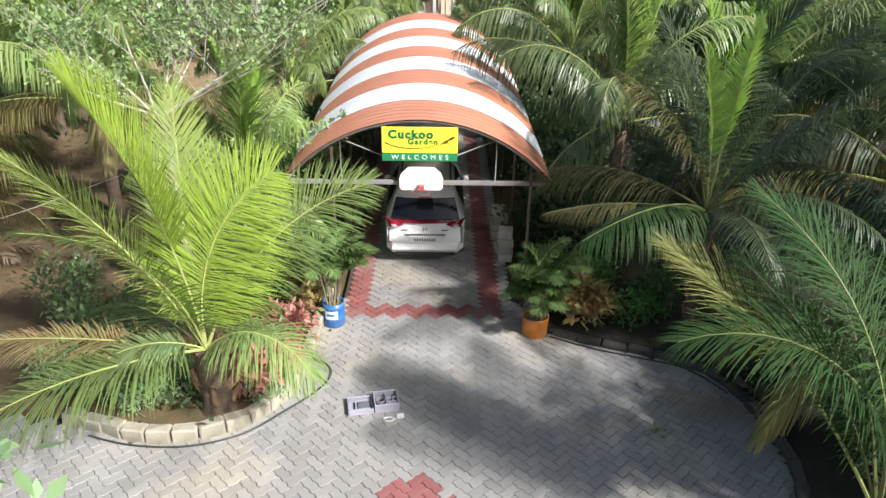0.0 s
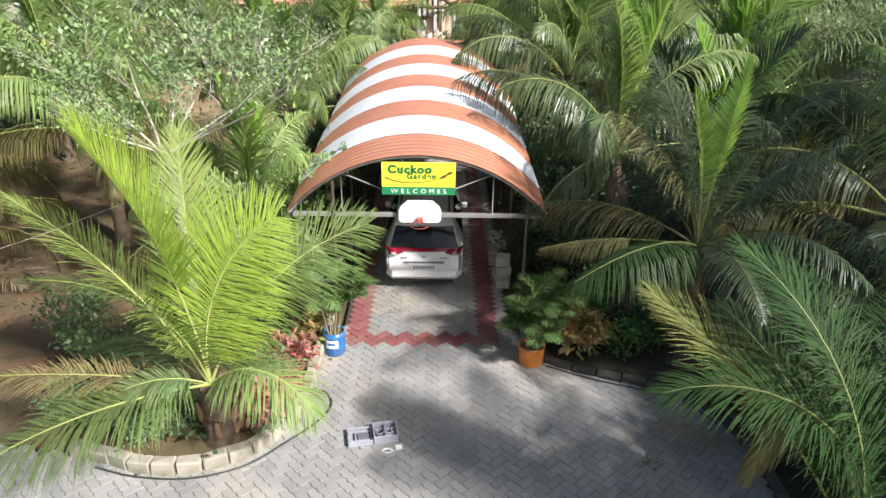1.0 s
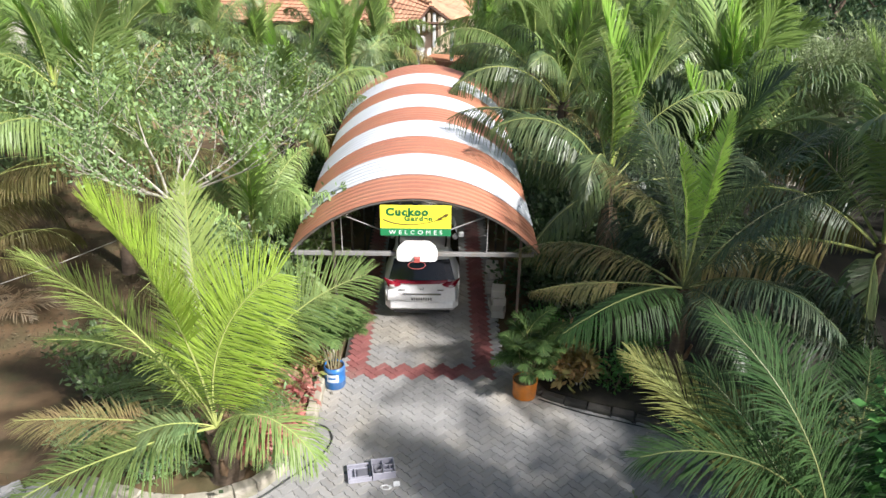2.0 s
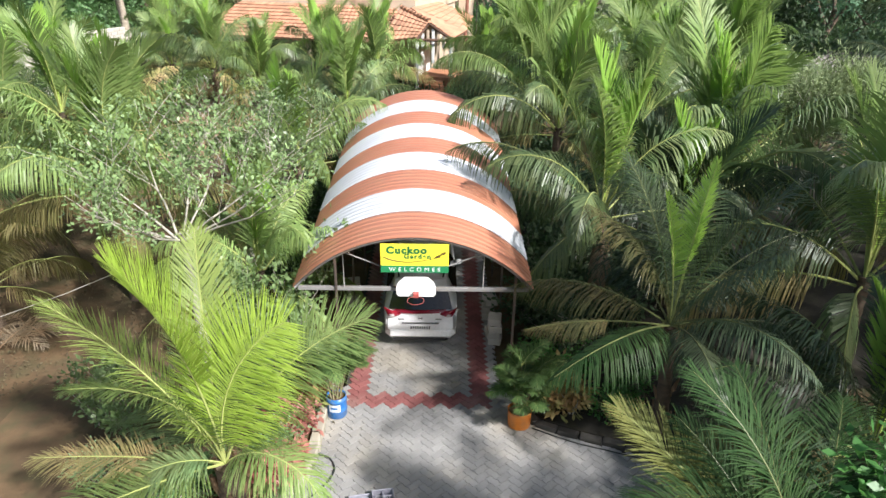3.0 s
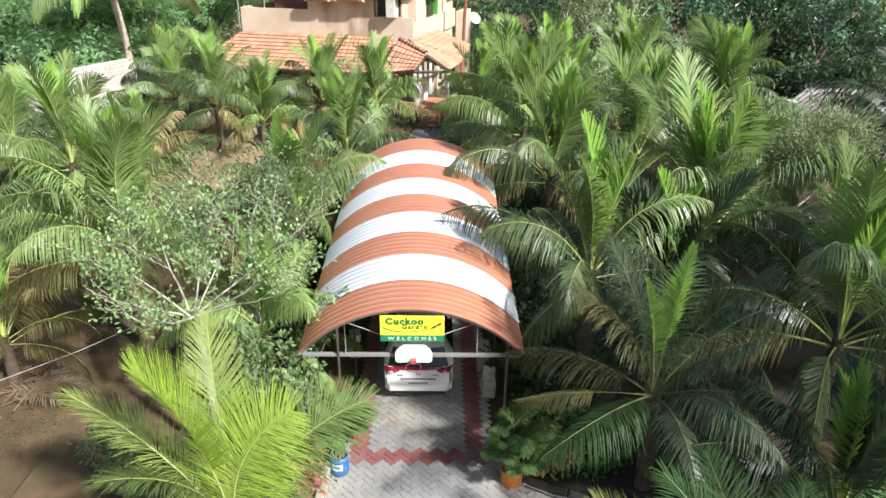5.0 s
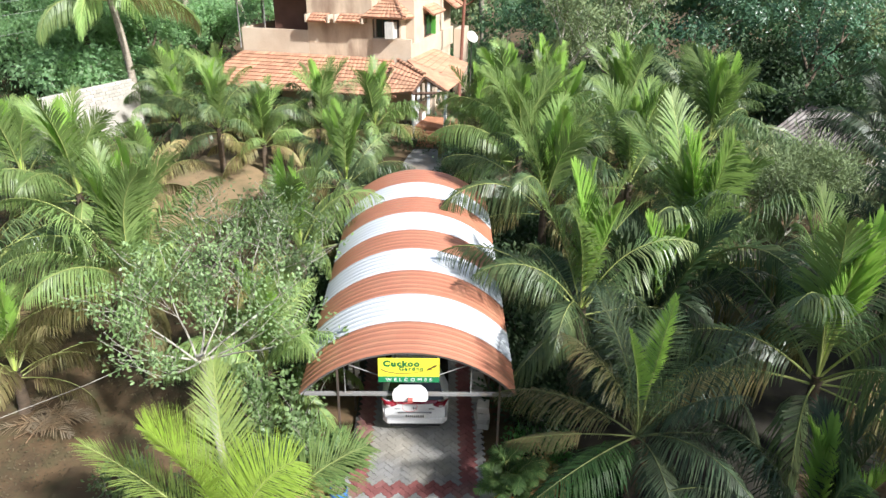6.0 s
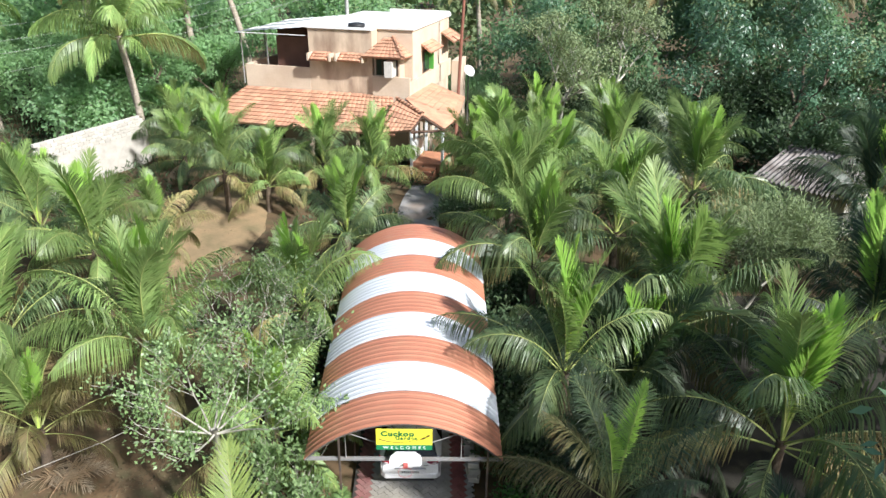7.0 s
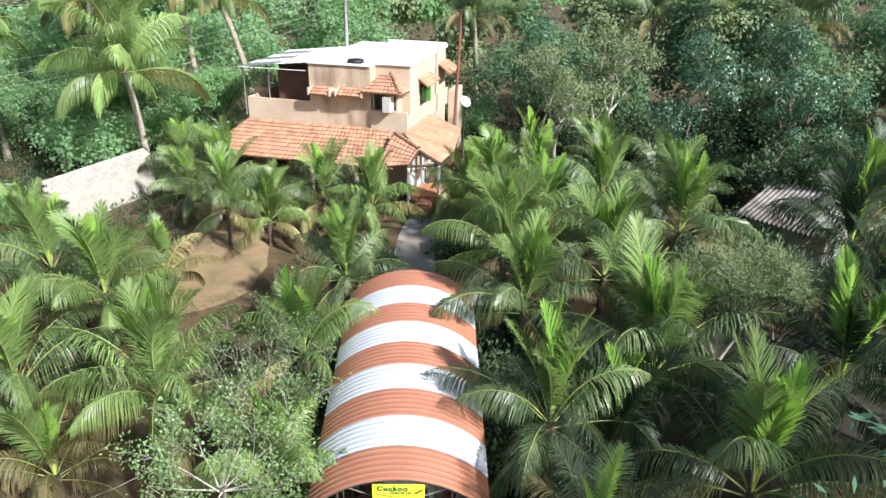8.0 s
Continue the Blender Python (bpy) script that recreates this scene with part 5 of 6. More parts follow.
def mesh_rim():
    if "rim" not in WHEELS:
        bm = bmesh.new()
        bmesh.ops.create_cone(bm, segments=24, radius1=0.20, radius2=0.20, depth=0.12, cap_ends=True, matrix=Matrix.Rotation(math.pi / 2, 4, "X"))
        for k in range(5):
            m = Matrix.Rotation(2 * math.pi * k / 5, 4, "Y") @ Matrix.Translation((0, -0.075, 0.10)) @ Matrix.Diagonal((0.05, 0.03, 0.18, 1))
            bmesh.ops.create_cube(bm, size=1, matrix=m)
        me = bpy.data.meshes.new("rim")
        bm.to_mesh(me)
        bm.free()
        me.materials.append(M_CHROME)
        WHEELS["rim"] = me
    return WHEELS["rim"]


build_car()


# ---- potted plants ----
def potted_palm(x, y, pot, mat, label, seed, height, label_band=False):
    """A clump palm in a pot: cane stems and fine leaves."""
    rng = random.Random(seed)
    ob = thing("potted_palm", label, "potted plant", Matrix.Translation((x, y, 0.0)), "potted palms by the drive")
    part("pot", lathe(pot, mat, "pot"), None, ob)
    top = pot[-3][1] - 0.05
    part("potting_soil", lathe([(0.0, top), (pot[-3][0] - 0.01, top)], M_SOIL, "potting_soil"), None, ob)
    if label_band:
        r, vs, fs = pot[2][0] + 0.012, [], []
        for k in range(9):
            a = -1.62 - 0.55 + 1.1 * k / 8
            vs += [(r * math.cos(a), r * math.sin(a), 0.20), (r * math.cos(a), r * math.sin(a), 0.38)]
        for k in range(8):
            fs.append((2 * k, 2 * k + 2, 2 * k + 3, 2 * k + 1))
        sticker = part("label_sticker", mesh_of("label_sticker", vs, fs, M_LABEL, smooth=True), None, ob, "pale worn label with an unreadable bar")
        vs = [(v[0] * 1.008, v[1] * 1.008, 0.27 if i % 2 == 0 else 0.32) for i, v in enumerate(vs) if 2 <= i < 14]
        part("bar", mesh_of("bar", vs, [(2 * k, 2 * k + 2, 2 * k + 3, 2 * k + 1) for k in range(5)], M_BLUE, smooth=True), None, sticker)
    for i in range(11):
        a, r = rng.uniform(0, 6.283), rng.uniform(0.02, pot[-3][0] * 0.75)
        base = Vector((r * math.cos(a), r * math.sin(a), top))
        tip = base + Vector((0.25 * math.cos(a) * rng.random(), 0.25 * math.sin(a) * rng.random(), rng.uniform(0.35, 1.0)))
        part("cane", tubes_mesh("cane", [([base, base.lerp(tip, 0.5) + Vector((0.02, 0, 0.02)), tip], [0.016, 0.014, 0.011])], M_CANE, 6), None, ob)
        for k in range(4):
            me = frond_mesh("frond", height * rng.uniform(0.55, 0.85), rng.uniform(45, 82), rng.uniform(50, 100), 26, 0.28, (M_CANE_LEAF, M_RACHIS), seed * 50 + i * 3 + k, 0.4, 0.45, 0.028)
            f = part("frond", me, None, ob)
            f.matrix_local = Matrix.Translation(tip) @ Matrix.Rotation(a + rng.uniform(-1.6, 1.6), 4, "Z")
    return ob


DRUM = [(0.0, 0.0), (0.20, 0.0), (0.215, 0.03), (0.215, 0.16), (0.222, 0.17), (0.215, 0.18), (0.215, 0.40), (0.222, 0.41), (0.215, 0.42), (0.21, 0.50), (0.195, 0.50), (0.19, 0.40)]
POT = [(0.0, 0.0), (0.235, 0.0), (0.24, 0.02), (0.245, 0.2), (0.25, 0.36), (0.258, 0.39), (0.24, 0.39), (0.235, 0.30)]
potted_palm(-2.16, 11.5, DRUM, M_BLUE, "bushy cane palm planted in a blue plastic drum", 5, 1.1, True)
potted_palm(1.73, 11.22, POT, M_ORANGE, "bushy cane palm planted in an orange plastic pot", 9, 0.95)


def croton(x, y, z, size, mat, label, seed):
    rng = random.Random(seed)
    ob = thing("croton_shrub", label, "shrub", Matrix.Translation((x, y, z)), "croton shrubs in the beds")
    runs, ends = [], []
    for i in range(14):
        a, out = rng.uniform(0, 6.283), rng.uniform(0.05, 0.45) * size
        tip = Vector((out * math.cos(a), out * math.sin(a), size * rng.uniform(0.35, 0.8)))
        runs.append(([Vector((0, 0, -0.1)), tip * 0.55 + Vector((0, 0, 0.05)), tip], [0.014, 0.010, 0.006]))
        ends += [tip, tip * 0.8]
    part("stems", tubes_mesh("stems", runs, M_TWIG, 5), None, ob)
    v, f = leaf_cloud([tuple(e) for e in ends], 12, 0.20, rng, 0.085 * size + 0.02, 0.6, 0.1, 0.42)
    part("foliage", mesh_of("foliage", v, f, mat), None, ob)


for i, (cx, cy, cz, cs, cm) in enumerate(((-2.95, 9.35, 0.1, 0.75, 0), (-3.15, 9.15, 0.1, 0.8, 0), (-2.8, 9.9, 0.1, 0.45, 0), (-2.75, 10.7, 0.1, 0.7, 0), (-3.1, 10.9, 0.1, 0.65, 0), (2.45, 11.65, 0.1, 0.95, 1), (2.9, 11.45, 0.1, 0.85, 1), (2.7, 12.0, 0.1, 0.9, 1), (-2.75, 11.7, 0.1, 0.8, 1))):
    croton(cx, cy, cz, cs, M_LEAF_AMBER if cm else M_LEAF_RED, "croton shrub with amber and green leaves" if cm else "croton shrub with bright red and pink leaves", i + 40)
small = tree_parts(0.9, 0.5, 0.12, 12, M_LEAF, 71, 2, 0.02, 0.3, 4, 0.12, 0.4, M_TWIG)
# copy for the right-hand bed, its shade put into a darker leaf
small_shaded = tree_parts(0.9, 0.5, 0.12, 12, M_LEAF_BROAD, 74, 2, 0.02, 0.3, 4, 0.12, 0.4, M_CANE)
for i, (cx, cy, cs) in enumerate(((-4.7, 8.75, 0.75), (-4.2, 9.2, 0.9), (-5.3, 9.0, 0.9), (-3.2, 10.3, 0.9), (3.6, 11.3, 0.9), (4.3, 11.8, 1.1), (-6.3, 9.3, 0.9), (-2.85, 8.95, 0.55), (3.2, 12.8, 1.0), (-3.0, 12.3, 1.0), (-3.3, 13.4, 1.1), (2.3, 13.0, 1.0))):
    tree("bedding_plant", cx, cy, small_shaded if cx > 0 else small, "small green bedding plant in the soil bed", "plant", i * 0.9, cs, "bedding plants", -0.08)


# ---- small things on the court ----
def build_case():
    ob = thing("open_carry_case", "open grey plastic carry case with moulded compartments on the pavers", "case", pose(-1.17, 8.93, 0.0, 0, 0, 11))

    def tray(x0, x1, h, name, label):
        t = 0.02
        shell = part(name, box_bm((x0, -0.19, 0.0, x1, 0.19, 0.02), (x0, -0.19, 0.02, x1, -0.17, h), (x0, 0.17, 0.02, x1, 0.19, h), (x0, -0.17, 0.02, x0 + t, 0.17, h), (x1 - t, -0.17, 0.02, x1, 0.17, h), bevel=0.006), M_CASE, ob, label)
        return shell

    base = tray(0.0, 0.40, 0.15, "base_half", "grey base half with compartments")
    lid = tray(-0.42, -0.015, 0.09, "lid_half", "grey lid half with moulded ribs")
    part("divider", box_bm((0.19, -0.165, 0.022, 0.205, 0.165, 0.12), (0.21, 0.03, 0.022, 0.375, 0.045, 0.12), (0.21, -0.08, 0.022, 0.375, -0.065, 0.12), (0.30, -0.06, 0.022, 0.315, 0.025, 0.12), bevel=0.003), M_CASE, base)
    v = lathe([(0.055, 0.022), (0.075, 0.03), (0.078, 0.125), (0.07, 0.125), (0.065, 0.04)], M_CASE_IN, "round_well", 18)
    part("round_well", v, None, base).location = (0.105, 0.0, 0.0)
    ribs = part("lid_rib", box_bm((-0.39, -0.12, 0.022, -0.05, -0.10, 0.06), (-0.39, 0.10, 0.022, -0.05, 0.12, 0.06), (-0.30, -0.09, 0.022, -0.28, 0.09, 0.07), bevel=0.004), M_CASE, lid)
    part("liner", box_bm((-0.26, -0.09, 0.022, -0.06, 0.09, 0.05), bevel=0.01), M_CASE_IN, lid)
    for y in (-0.1, 0.1):
        part("hinge", box_bm((-0.013, y - 0.03, 0.03, -0.002, y + 0.03, 0.06), bevel=0.002), M_BLACK, ob)


build_case()
leaflet = part("paper_leaflet", box_bm((-0.055, -0.06, 0.0, 0.055, 0.06, 0.006), bevel=0.001), M_PAPER)
leaflet.matrix_world = pose(-0.725, 8.68, 0.004, 0, 0, 8)
tagged(leaflet, "small white folded paper lying on the pavers", "paper")
coil = tubes_mesh("cable_coil", [([Vector((0.06 * math.cos(a * 0.55) * (1 + 0.03 * a), 0.055 * math.sin(a * 0.55), 0.008 + 0.001 * a)) for a in range(24)], 0.006)], M_PAPER, 6)
coil_ob = part("cable_coil", coil)
coil_ob.location = (-0.90, 8.58, 0.0)
tagged(coil_ob, "loosely coiled white cable on the pavers", "cable")
hose_line = smooth_line([(-5.4, 8.15, 0.02), (-4.7, 7.95, 0.02), (-3.85, 7.93, 0.02), (-3.1, 8.22, 0.02), (-2.55, 8.8, 0.02), (-2.15, 9.3, 0.02), (-1.98, 9.75, 0.02), (-2.12, 10.1, 0.02), (-2.38, 10.15, 0.1), (-2.6, 10.2, 0.26)], 0.08)
hose = part("garden_hose", tubes_mesh("garden_hose", [(hose_line, 0.016)], M_HOSE, 7))
tagged(hose, "thin black garden hose lying along the curb", "hose")
hose_line = smooth_line([(2.0, 11.05, 0.02), (2.8, 10.62, 0.02), (3.6, 10.32, 0.02), (4.3, 10.0, 0.02), (4.75, 9.3, 0.02)], 0.1)
hose = part("garden_hose", tubes_mesh("garden_hose", [(hose_line, 0.013)], M_HOSE, 7))
tagged(hose, "thin dark garden hose lying beside the curb", "hose")


def stone_stack(x, y, seed):
    rng = random.Random(seed)
    ob = thing("block_stack", "short stack of pale cut stone blocks beside the drive", "stones", Matrix.Translation((x, y, rise(x, y) - 0.01)))
    for i in range(4):
        b = part("block", box_bm((-0.16, -0.20, 0.0, 0.16, 0.20, 0.19), bevel=0.015), M_BLOCK, ob)
        b.matrix_local = pose(rng.uniform(-0.05, 0.05), rng.uniform(-0.06, 0.06), 0.194 * i, 0, 0, rng.uniform(-12, 12))


stone_stack(1.40, 14.3, 2)
stone_stack(1.36, 15.5, 4)
stone_stack(-2.3, 16.0, 6)

weed = mesh_of("sprig", *leaf_cloud([(0, 0, 0.03)], 14, 0.12, random.Random(3), 0.06, 0.3, 0.0, 0.4), M_LEAF_OLIVE)
weed_ob = part("paving_weed", weed)
weed_ob.location = (3.27, 8.28, 0.0)
tagged(weed_ob, "small yellowing weed growing between the pavers", "weed")
dry_leaf = thing("fallen_frond", "dry grey fallen palm leaf hanging over the curb", "leaf", pose(4.95, 8.45, 0.17, 0, 0, 157))
part("leaf_blade", frond_mesh("leaf_blade", 1.6, 12, 22, 26, 0.42, (M_FROND_DRY, M_FIBRE), 88, 0.3, 0.9, 0.022, 0.2), None, dry_leaf)
LOOSE = random.Random(12)
for k in range(11):
    px, py = 5.02 + LOOSE.uniform(-0.10, 0.22), 8.15 + 0.13 * k
    loose = part("loose_paver", box_bm((-0.10, -0.055, 0.0, 0.10 - LOOSE.uniform(0, 0.06), 0.055, 0.06), bevel=0.008), M_LOOSE_PAVER)
    loose.matrix_world = pose(px, py, 0.17 + LOOSE.uniform(0.0, 0.03), LOOSE.uniform(-10, 10), LOOSE.uniform(-14, 14), LOOSE.uniform(0, 180))
    tagged(loose, "loose dusty brown paver lying on the curb", "paver", "loose pavers")
heap = thing("frond_heap", "heap of dry grey-brown fallen palm leaves on soil", "leaves", Matrix.Translation((-10.5, 14.0, rise(-10.5, 14.0))))
for k, (az, dx, dy, dz) in enumerate(((10, -0.7, 0.1, 0.05), (38, -0.5, -0.4, 0.09), (-22, -0.8, 0.4, 0.12), (150, 0.7, 0.2, 0.16), (205, 0.6, 0.5, 0.10), (85, 0.0, -0.7, 0.20))):
    leaf = part("frond", frond_mesh("frond", 1.9, 12, 26, 34, 0.5, (M_FROND_DRY, M_FIBRE), 140 + k, 0.2, 0.35, 0.028, 0.2, 10 - 5 * k), None, heap)
    leaf.matrix_local = pose(dx, dy, dz, 0, 0, az)
rope = part("guy_rope", tubes_mesh("guy_rope", [([Vector((-12.9, 13.4, 0.16)), Vector((-11.2, 14.05, 0.62)), Vector((-9.4, 14.7, 1.1)), Vector((-7.75, 15.5, 1.6))], 0.010)], M_ROPE, 5))
tagged(rope, "thin pale rope tied between garden trees", "rope")


# ---- the house ----
def tiled_slope(name, quad, rows, cols, mat, parent, label=""):
    """Overlapping round clay tiles laid in rows on a slope: eave left, eave right, top right, top left."""
    a, b, c, d = [Vector(q) for q in quad]
    normal = (b - a).cross(d - a).normalized()
    if normal.z < 0:
        normal = -normal
    verts, faces = [], []
    for r in range(rows):
        t0, t1 = r / rows, min(1.0, (r + 1.12) / rows)
        for k in range(cols):
            o = len(verts)
            for j, (t, lift) in enumerate(((t0, 0.075), (t1, 0.02))):
                for i in range(5):
                    s = (k + 0.02 + 0.96 * i / 4) / cols
                    p = (a * (1 - s) + b * s) * (1 - t) + (d * (1 - s) + c * s) * t
                    verts.append(p + normal * (lift + 0.028 * math.sin(math.pi * i / 4)))
            for i in range(5):
                s = (k + 0.02 + 0.96 * i / 4) / cols
                p = (a * (1 - s) + b * s) * (1 - t0) + (d * (1 - s) + c * s) * t0
                verts.append(p + normal * (0.0 + 0.028 * math.sin(math.pi * i / 4)))
            for i in range(4):
                faces.append((o + i, o + i + 1, o + 5 + i + 1, o + 5 + i))
                faces.append((o + 10 + i, o + 10 + i + 1, o + i + 1, o + i))
    o = len(verts)
    for p in (a, b, c, d):
        verts += [p + normal * 0.015, p - normal * 0.06]
    faces += [(o, o + 2, o + 4, o + 6), (o + 7, o + 5, o + 3, o + 1), (o, o + 1, o + 3, o + 2), (o + 2, o + 3, o + 5, o + 4), (o + 4, o + 5, o + 7, o + 6), (o + 6, o + 7, o + 1, o)]
    return part(name, mesh_of(name, verts, faces, mat), None, parent, label)


def ridge_tiles(name, a, b, count, mat, parent):
    a, b = Vector(a), Vector(b)
    runs = []
    for i in range(count):
        p, q = a.lerp(b, i / count), a.lerp(b, (i + 1.1) / count)
        runs.append(([p, q], [0.12, 0.10]))
    return part(name, tubes_mesh(name, runs, mat, 8), None, parent)


def build_house():
    house = thing("house", "two-storey tan plastered house with clay tile eaves, white flat roof", "house", pose(-1.25, 42.0, 0, 0, 0, -15))
    g = 1.0
    # walls
    part("wall", box_bm((-11.0, -0.95, g - 0.5, 0.0, 9.0, 5.55), bevel=0.02), M_PLASTER, house, "tan plastered ground floor wall")
    part("wall", box_bm((-6.5, -1.0, 5.56, -2.3, 9.0, 9.47), bevel=0.02), M_PLASTER_STAINED, house, "tan plastered upper wall with stains")
    part("wall", box_bm((-2.297, 0.0, 5.56, 0.0, 9.0, 9.47), bevel=0.02), M_PLASTER, house, "tan plastered upper corner wall")
    # parapet of the first floor
    part("parapet", box_bm((-11.0, -1.0, 5.56, -6.503, -0.85, 7.05), (-11.0, -0.847, 5.56, -10.85, 5.0, 7.05), bevel=0.01), M_PLASTER, house, "tan plastered terrace parapet")
    part("parapet", box_bm((-2.29, -1.16, 5.3, 0.15, -1.02, 6.82), (0.01, -1.017, 5.3, 0.15, 9.2, 6.5), bevel=0.01), M_PLASTER, house, "tan plastered balcony parapet")
    part("terrace_floor", box_bm((-10.84, -0.84, 5.56, -6.51, 8.9, 5.75), bevel=0), M_TERRACOTTA, house)
    part("back_wall", box_bm((-10.84, 3.4, 5.76, -6.51, 3.55, 8.9), bevel=0.01), M_BROWN_WALL, house, "dark brown terrace back wall")
    part("curtain", box_bm((-9.3, 0.2, 5.76, -6.52, 0.28, 8.7), bevel=0.02), M_BROWN_WALL, house, "dark brown hanging blind")
    # roof
    part("roof_slab", box_bm((-6.62, -1.12, 9.474, -2.3, 9.1, 9.56), (-2.296, -0.12, 9.474, 0.12, 9.1, 9.56), bevel=0.01), M_ROOF_WHITE, house, "bright white coated flat roof")
    part("roof_rim", box_bm((-6.62, -1.12, 9.56, -2.3, -1.04, 9.62), (-2.296, -0.12, 9.56, 0.12, -0.04, 9.62), (0.04, -0.04, 9.56, 0.12, 9.1, 9.70), (-4.5, 9.0, 9.56, 0.04, 9.1, 9.80), bevel=0.006), M_ROOF_WHITE, house)
    tank = part("roof_drum", lathe([(0.0, 0.0), (0.5, 0.0), (0.53, 0.05), (0.53, 0.16), (0.48, 0.22), (0.2, 0.27), (0.0, 0.27)], M_BLACK, "roof_drum"), None, house, "low black plastic tank lid")
    tank.location = (-3.5, -0.35, 9.56)
    # canopy over the terrace
    for i in range(6):
        y0 = -1.1 + i * 1.25
        grey = i in (0, 2, 4)
        vs, fs = [], []
        for k in range(25):
            x = -11.4 + 4.75 * k / 24
            z = 9.02 + 0.5 * k / 24
            for y in (y0, y0 + 1.235):
                vs.append((x, y, z + 0.02 * math.sin(k * 2.2) + (0.0 if grey else 0.015)))
        fs = [(2 * k, 2 * k + 2, 2 * k + 3, 2 * k + 1) for k in range(24)]
        n = len(vs)
        vs += [(x, y, z - 0.008) for x, y, z in vs]
        fs += [tuple(n + i for i in reversed(f)) for f in fs]
        if grey:
            part("canopy_sheet", mesh_of("canopy_sheet", vs, fs, (M_CANOPY_GREY, M_ROOF_WHITE), [0 if (j % 24) < 13 else 1 for j in range(len(fs))]), None, house, "grey and white ribbed canopy sheet")
        else:
            part("canopy_sheet", mesh_of("canopy_sheet", vs, fs, M_ROOF_WHITE), None, house, "white ribbed canopy sheet")
    part("canopy_edge", box_bm((-11.42, -1.16, 8.99, -6.62, -1.11, 9.03), bevel=0.005), M_ROOF_WHITE, house)
    for x, y in ((-11.2, -0.9), (-11.2, 2.2), (-11.2, 5.2), (-9.4, -0.9)):
        part("canopy_post", tubes_mesh("canopy_post", [([Vector((x, y, 5.8)), Vector((x, y, 9.05))], 0.04)], M_PALE_STEEL, 8), None, house)
    # bay with hipped tile hood
    part("bay", box_bm((-2.23, -0.9, 6.0, -0.55, -0.002, 8.12), bevel=0.01), M_PLASTER, house)
    win = part("window", box_bm((-2.1, -0.94, 6.85, -2.04, -0.902, 7.85), (-0.72, -0.94, 6.85, -0.66, -0.902, 7.85), (-1.72, -0.94, 6.85, -1.66, -0.902, 7.85), (-2.1, -0.94, 7.852, -0.66, -0.902, 7.92), bevel=0.004), M_TIMBER, house, "dark framed bay window")
    for x0, x1 in ((-2.04, -1.72), (-1.66, -0.72)):
        part("pane", box_bm((x0, -0.93, 6.85, x1, -0.91, 7.85), bevel=0), M_GLASS_DARK, win)
    part("drape", box_bm((-1.3, -1.72, 6.86, -0.8, -0.942, 7.8), bevel=0.004), M_CURTAIN, win, "pale drawn curtain")
    tiled_slope("bay_hood", ((-2.75, -1.75, 8.02), (-0.1, -1.75, 8.02), (-1.25, -0.05, 8.97), (-1.8, -0.05, 8.97)), 6, 9, M_TILE, house, "hipped clay tile hood over the bay")
    tiled_slope("bay_hood", ((-0.1, -1.75, 8.02), (0.0, -0.05, 7.95), (-1.25, -0.03, 8.97), (-1.25, -0.05, 8.97)), 6, 6, M_TILE_PALE, house)
    ridge_tiles("ridge", (-0.1, -1.75, 8.10), (-1.25, -0.05, 9.04), 8, M_TILE, house)
    # small hoods on the front
    for x0, x1, z in ((-6.15, -5.0, 7.95), (-4.3, -2.85, 7.98)):
        tiled_slope("window_hood", ((x0, -1.75, z - 0.28), (x1, -1.75, z - 0.28), (x1, -1.01, z + 0.12), (x0, -1.01, z + 0.12)), 3, 5, M_TILE, house, "small clay tile window hood")
        for x in (x0 - 0.2, x1 + 0.08):
            part("bracket", box_bm((x, -1.7, z - 0.35, x + 0.12, -1.004, z + 0.1), bevel=0.01), M_PLASTER, house)
    # side wall: window, shutter and hoods
    side = part("window", box_bm((0.003, 2.1, 6.55, 0.05, 3.6, 7.95), bevel=0.005), M_TIMBER, house, "open window with green shutters")
    part("shutter", box_bm((0.05, 3.55, 6.6, 0.36, 3.61, 7.9), bevel=0.006), M_WIN_GREEN, side, "bright green open shutter")
    part("pane", box_bm((0.052, 2.2, 6.65, 0.06, 3.5, 7.85), bevel=0), M_GLASS_DARK, side)
    tiled_slope("window_hood", ((0.75, 1.6, 7.95), (0.75, 4.6, 7.95), (0.01, 4.4, 8.45), (0.01, 1.8, 8.45)), 3, 9, M_TILE_PALE, house, "clay tile hood over the side window")
    tiled_slope("window_hood", ((1.0, 6.6, 7.95), (1.0, 9.4, 7.95), (0.01, 9.2, 8.6), (0.01, 6.8, 8.6)), 3, 9, M_TILE, house)
    # long tiled eave along the front, and the sides
    tiled_slope("eave_roof", ((-12.6, -4.3, 4.05), (0.2, -4.3, 4.05), (-1.0, -1.0, 5.62), (-11.0, -1.0, 5.62)), 10, 40, M_TILE, house, "long sloping clay tile eave")
    tiled_slope("eave_roof", ((-12.6, 8.0, 4.05), (-12.6, -4.3, 4.05), (-11.0, -1.0, 5.62), (-11.0, 8.0, 5.62)), 8, 34, M_TILE, house)
    tiled_slope("eave_roof", ((3.1, -0.7, 4.5), (2.5, 3.7, 4.8), (0.16, 3.9, 5.6), (0.16, -1.9, 5.74)), 8, 16, M_TILE_PALE, house, "paler clay tile side roof")
    # porch on the corner, its small gable towards the drive
    apex, foot_l, foot_r, back = (1.60, -3.40, 5.18), (1.15, -4.25, 4.42), (2.81, -2.87, 4.30), (-0.37, -2.27, 5.72)
    tiled_slope("porch_roof", ((-0.9, -4.47, 4.16), foot_l, apex, back), 6, 8, M_TILE, house, "porch roof slope of worn clay tiles")
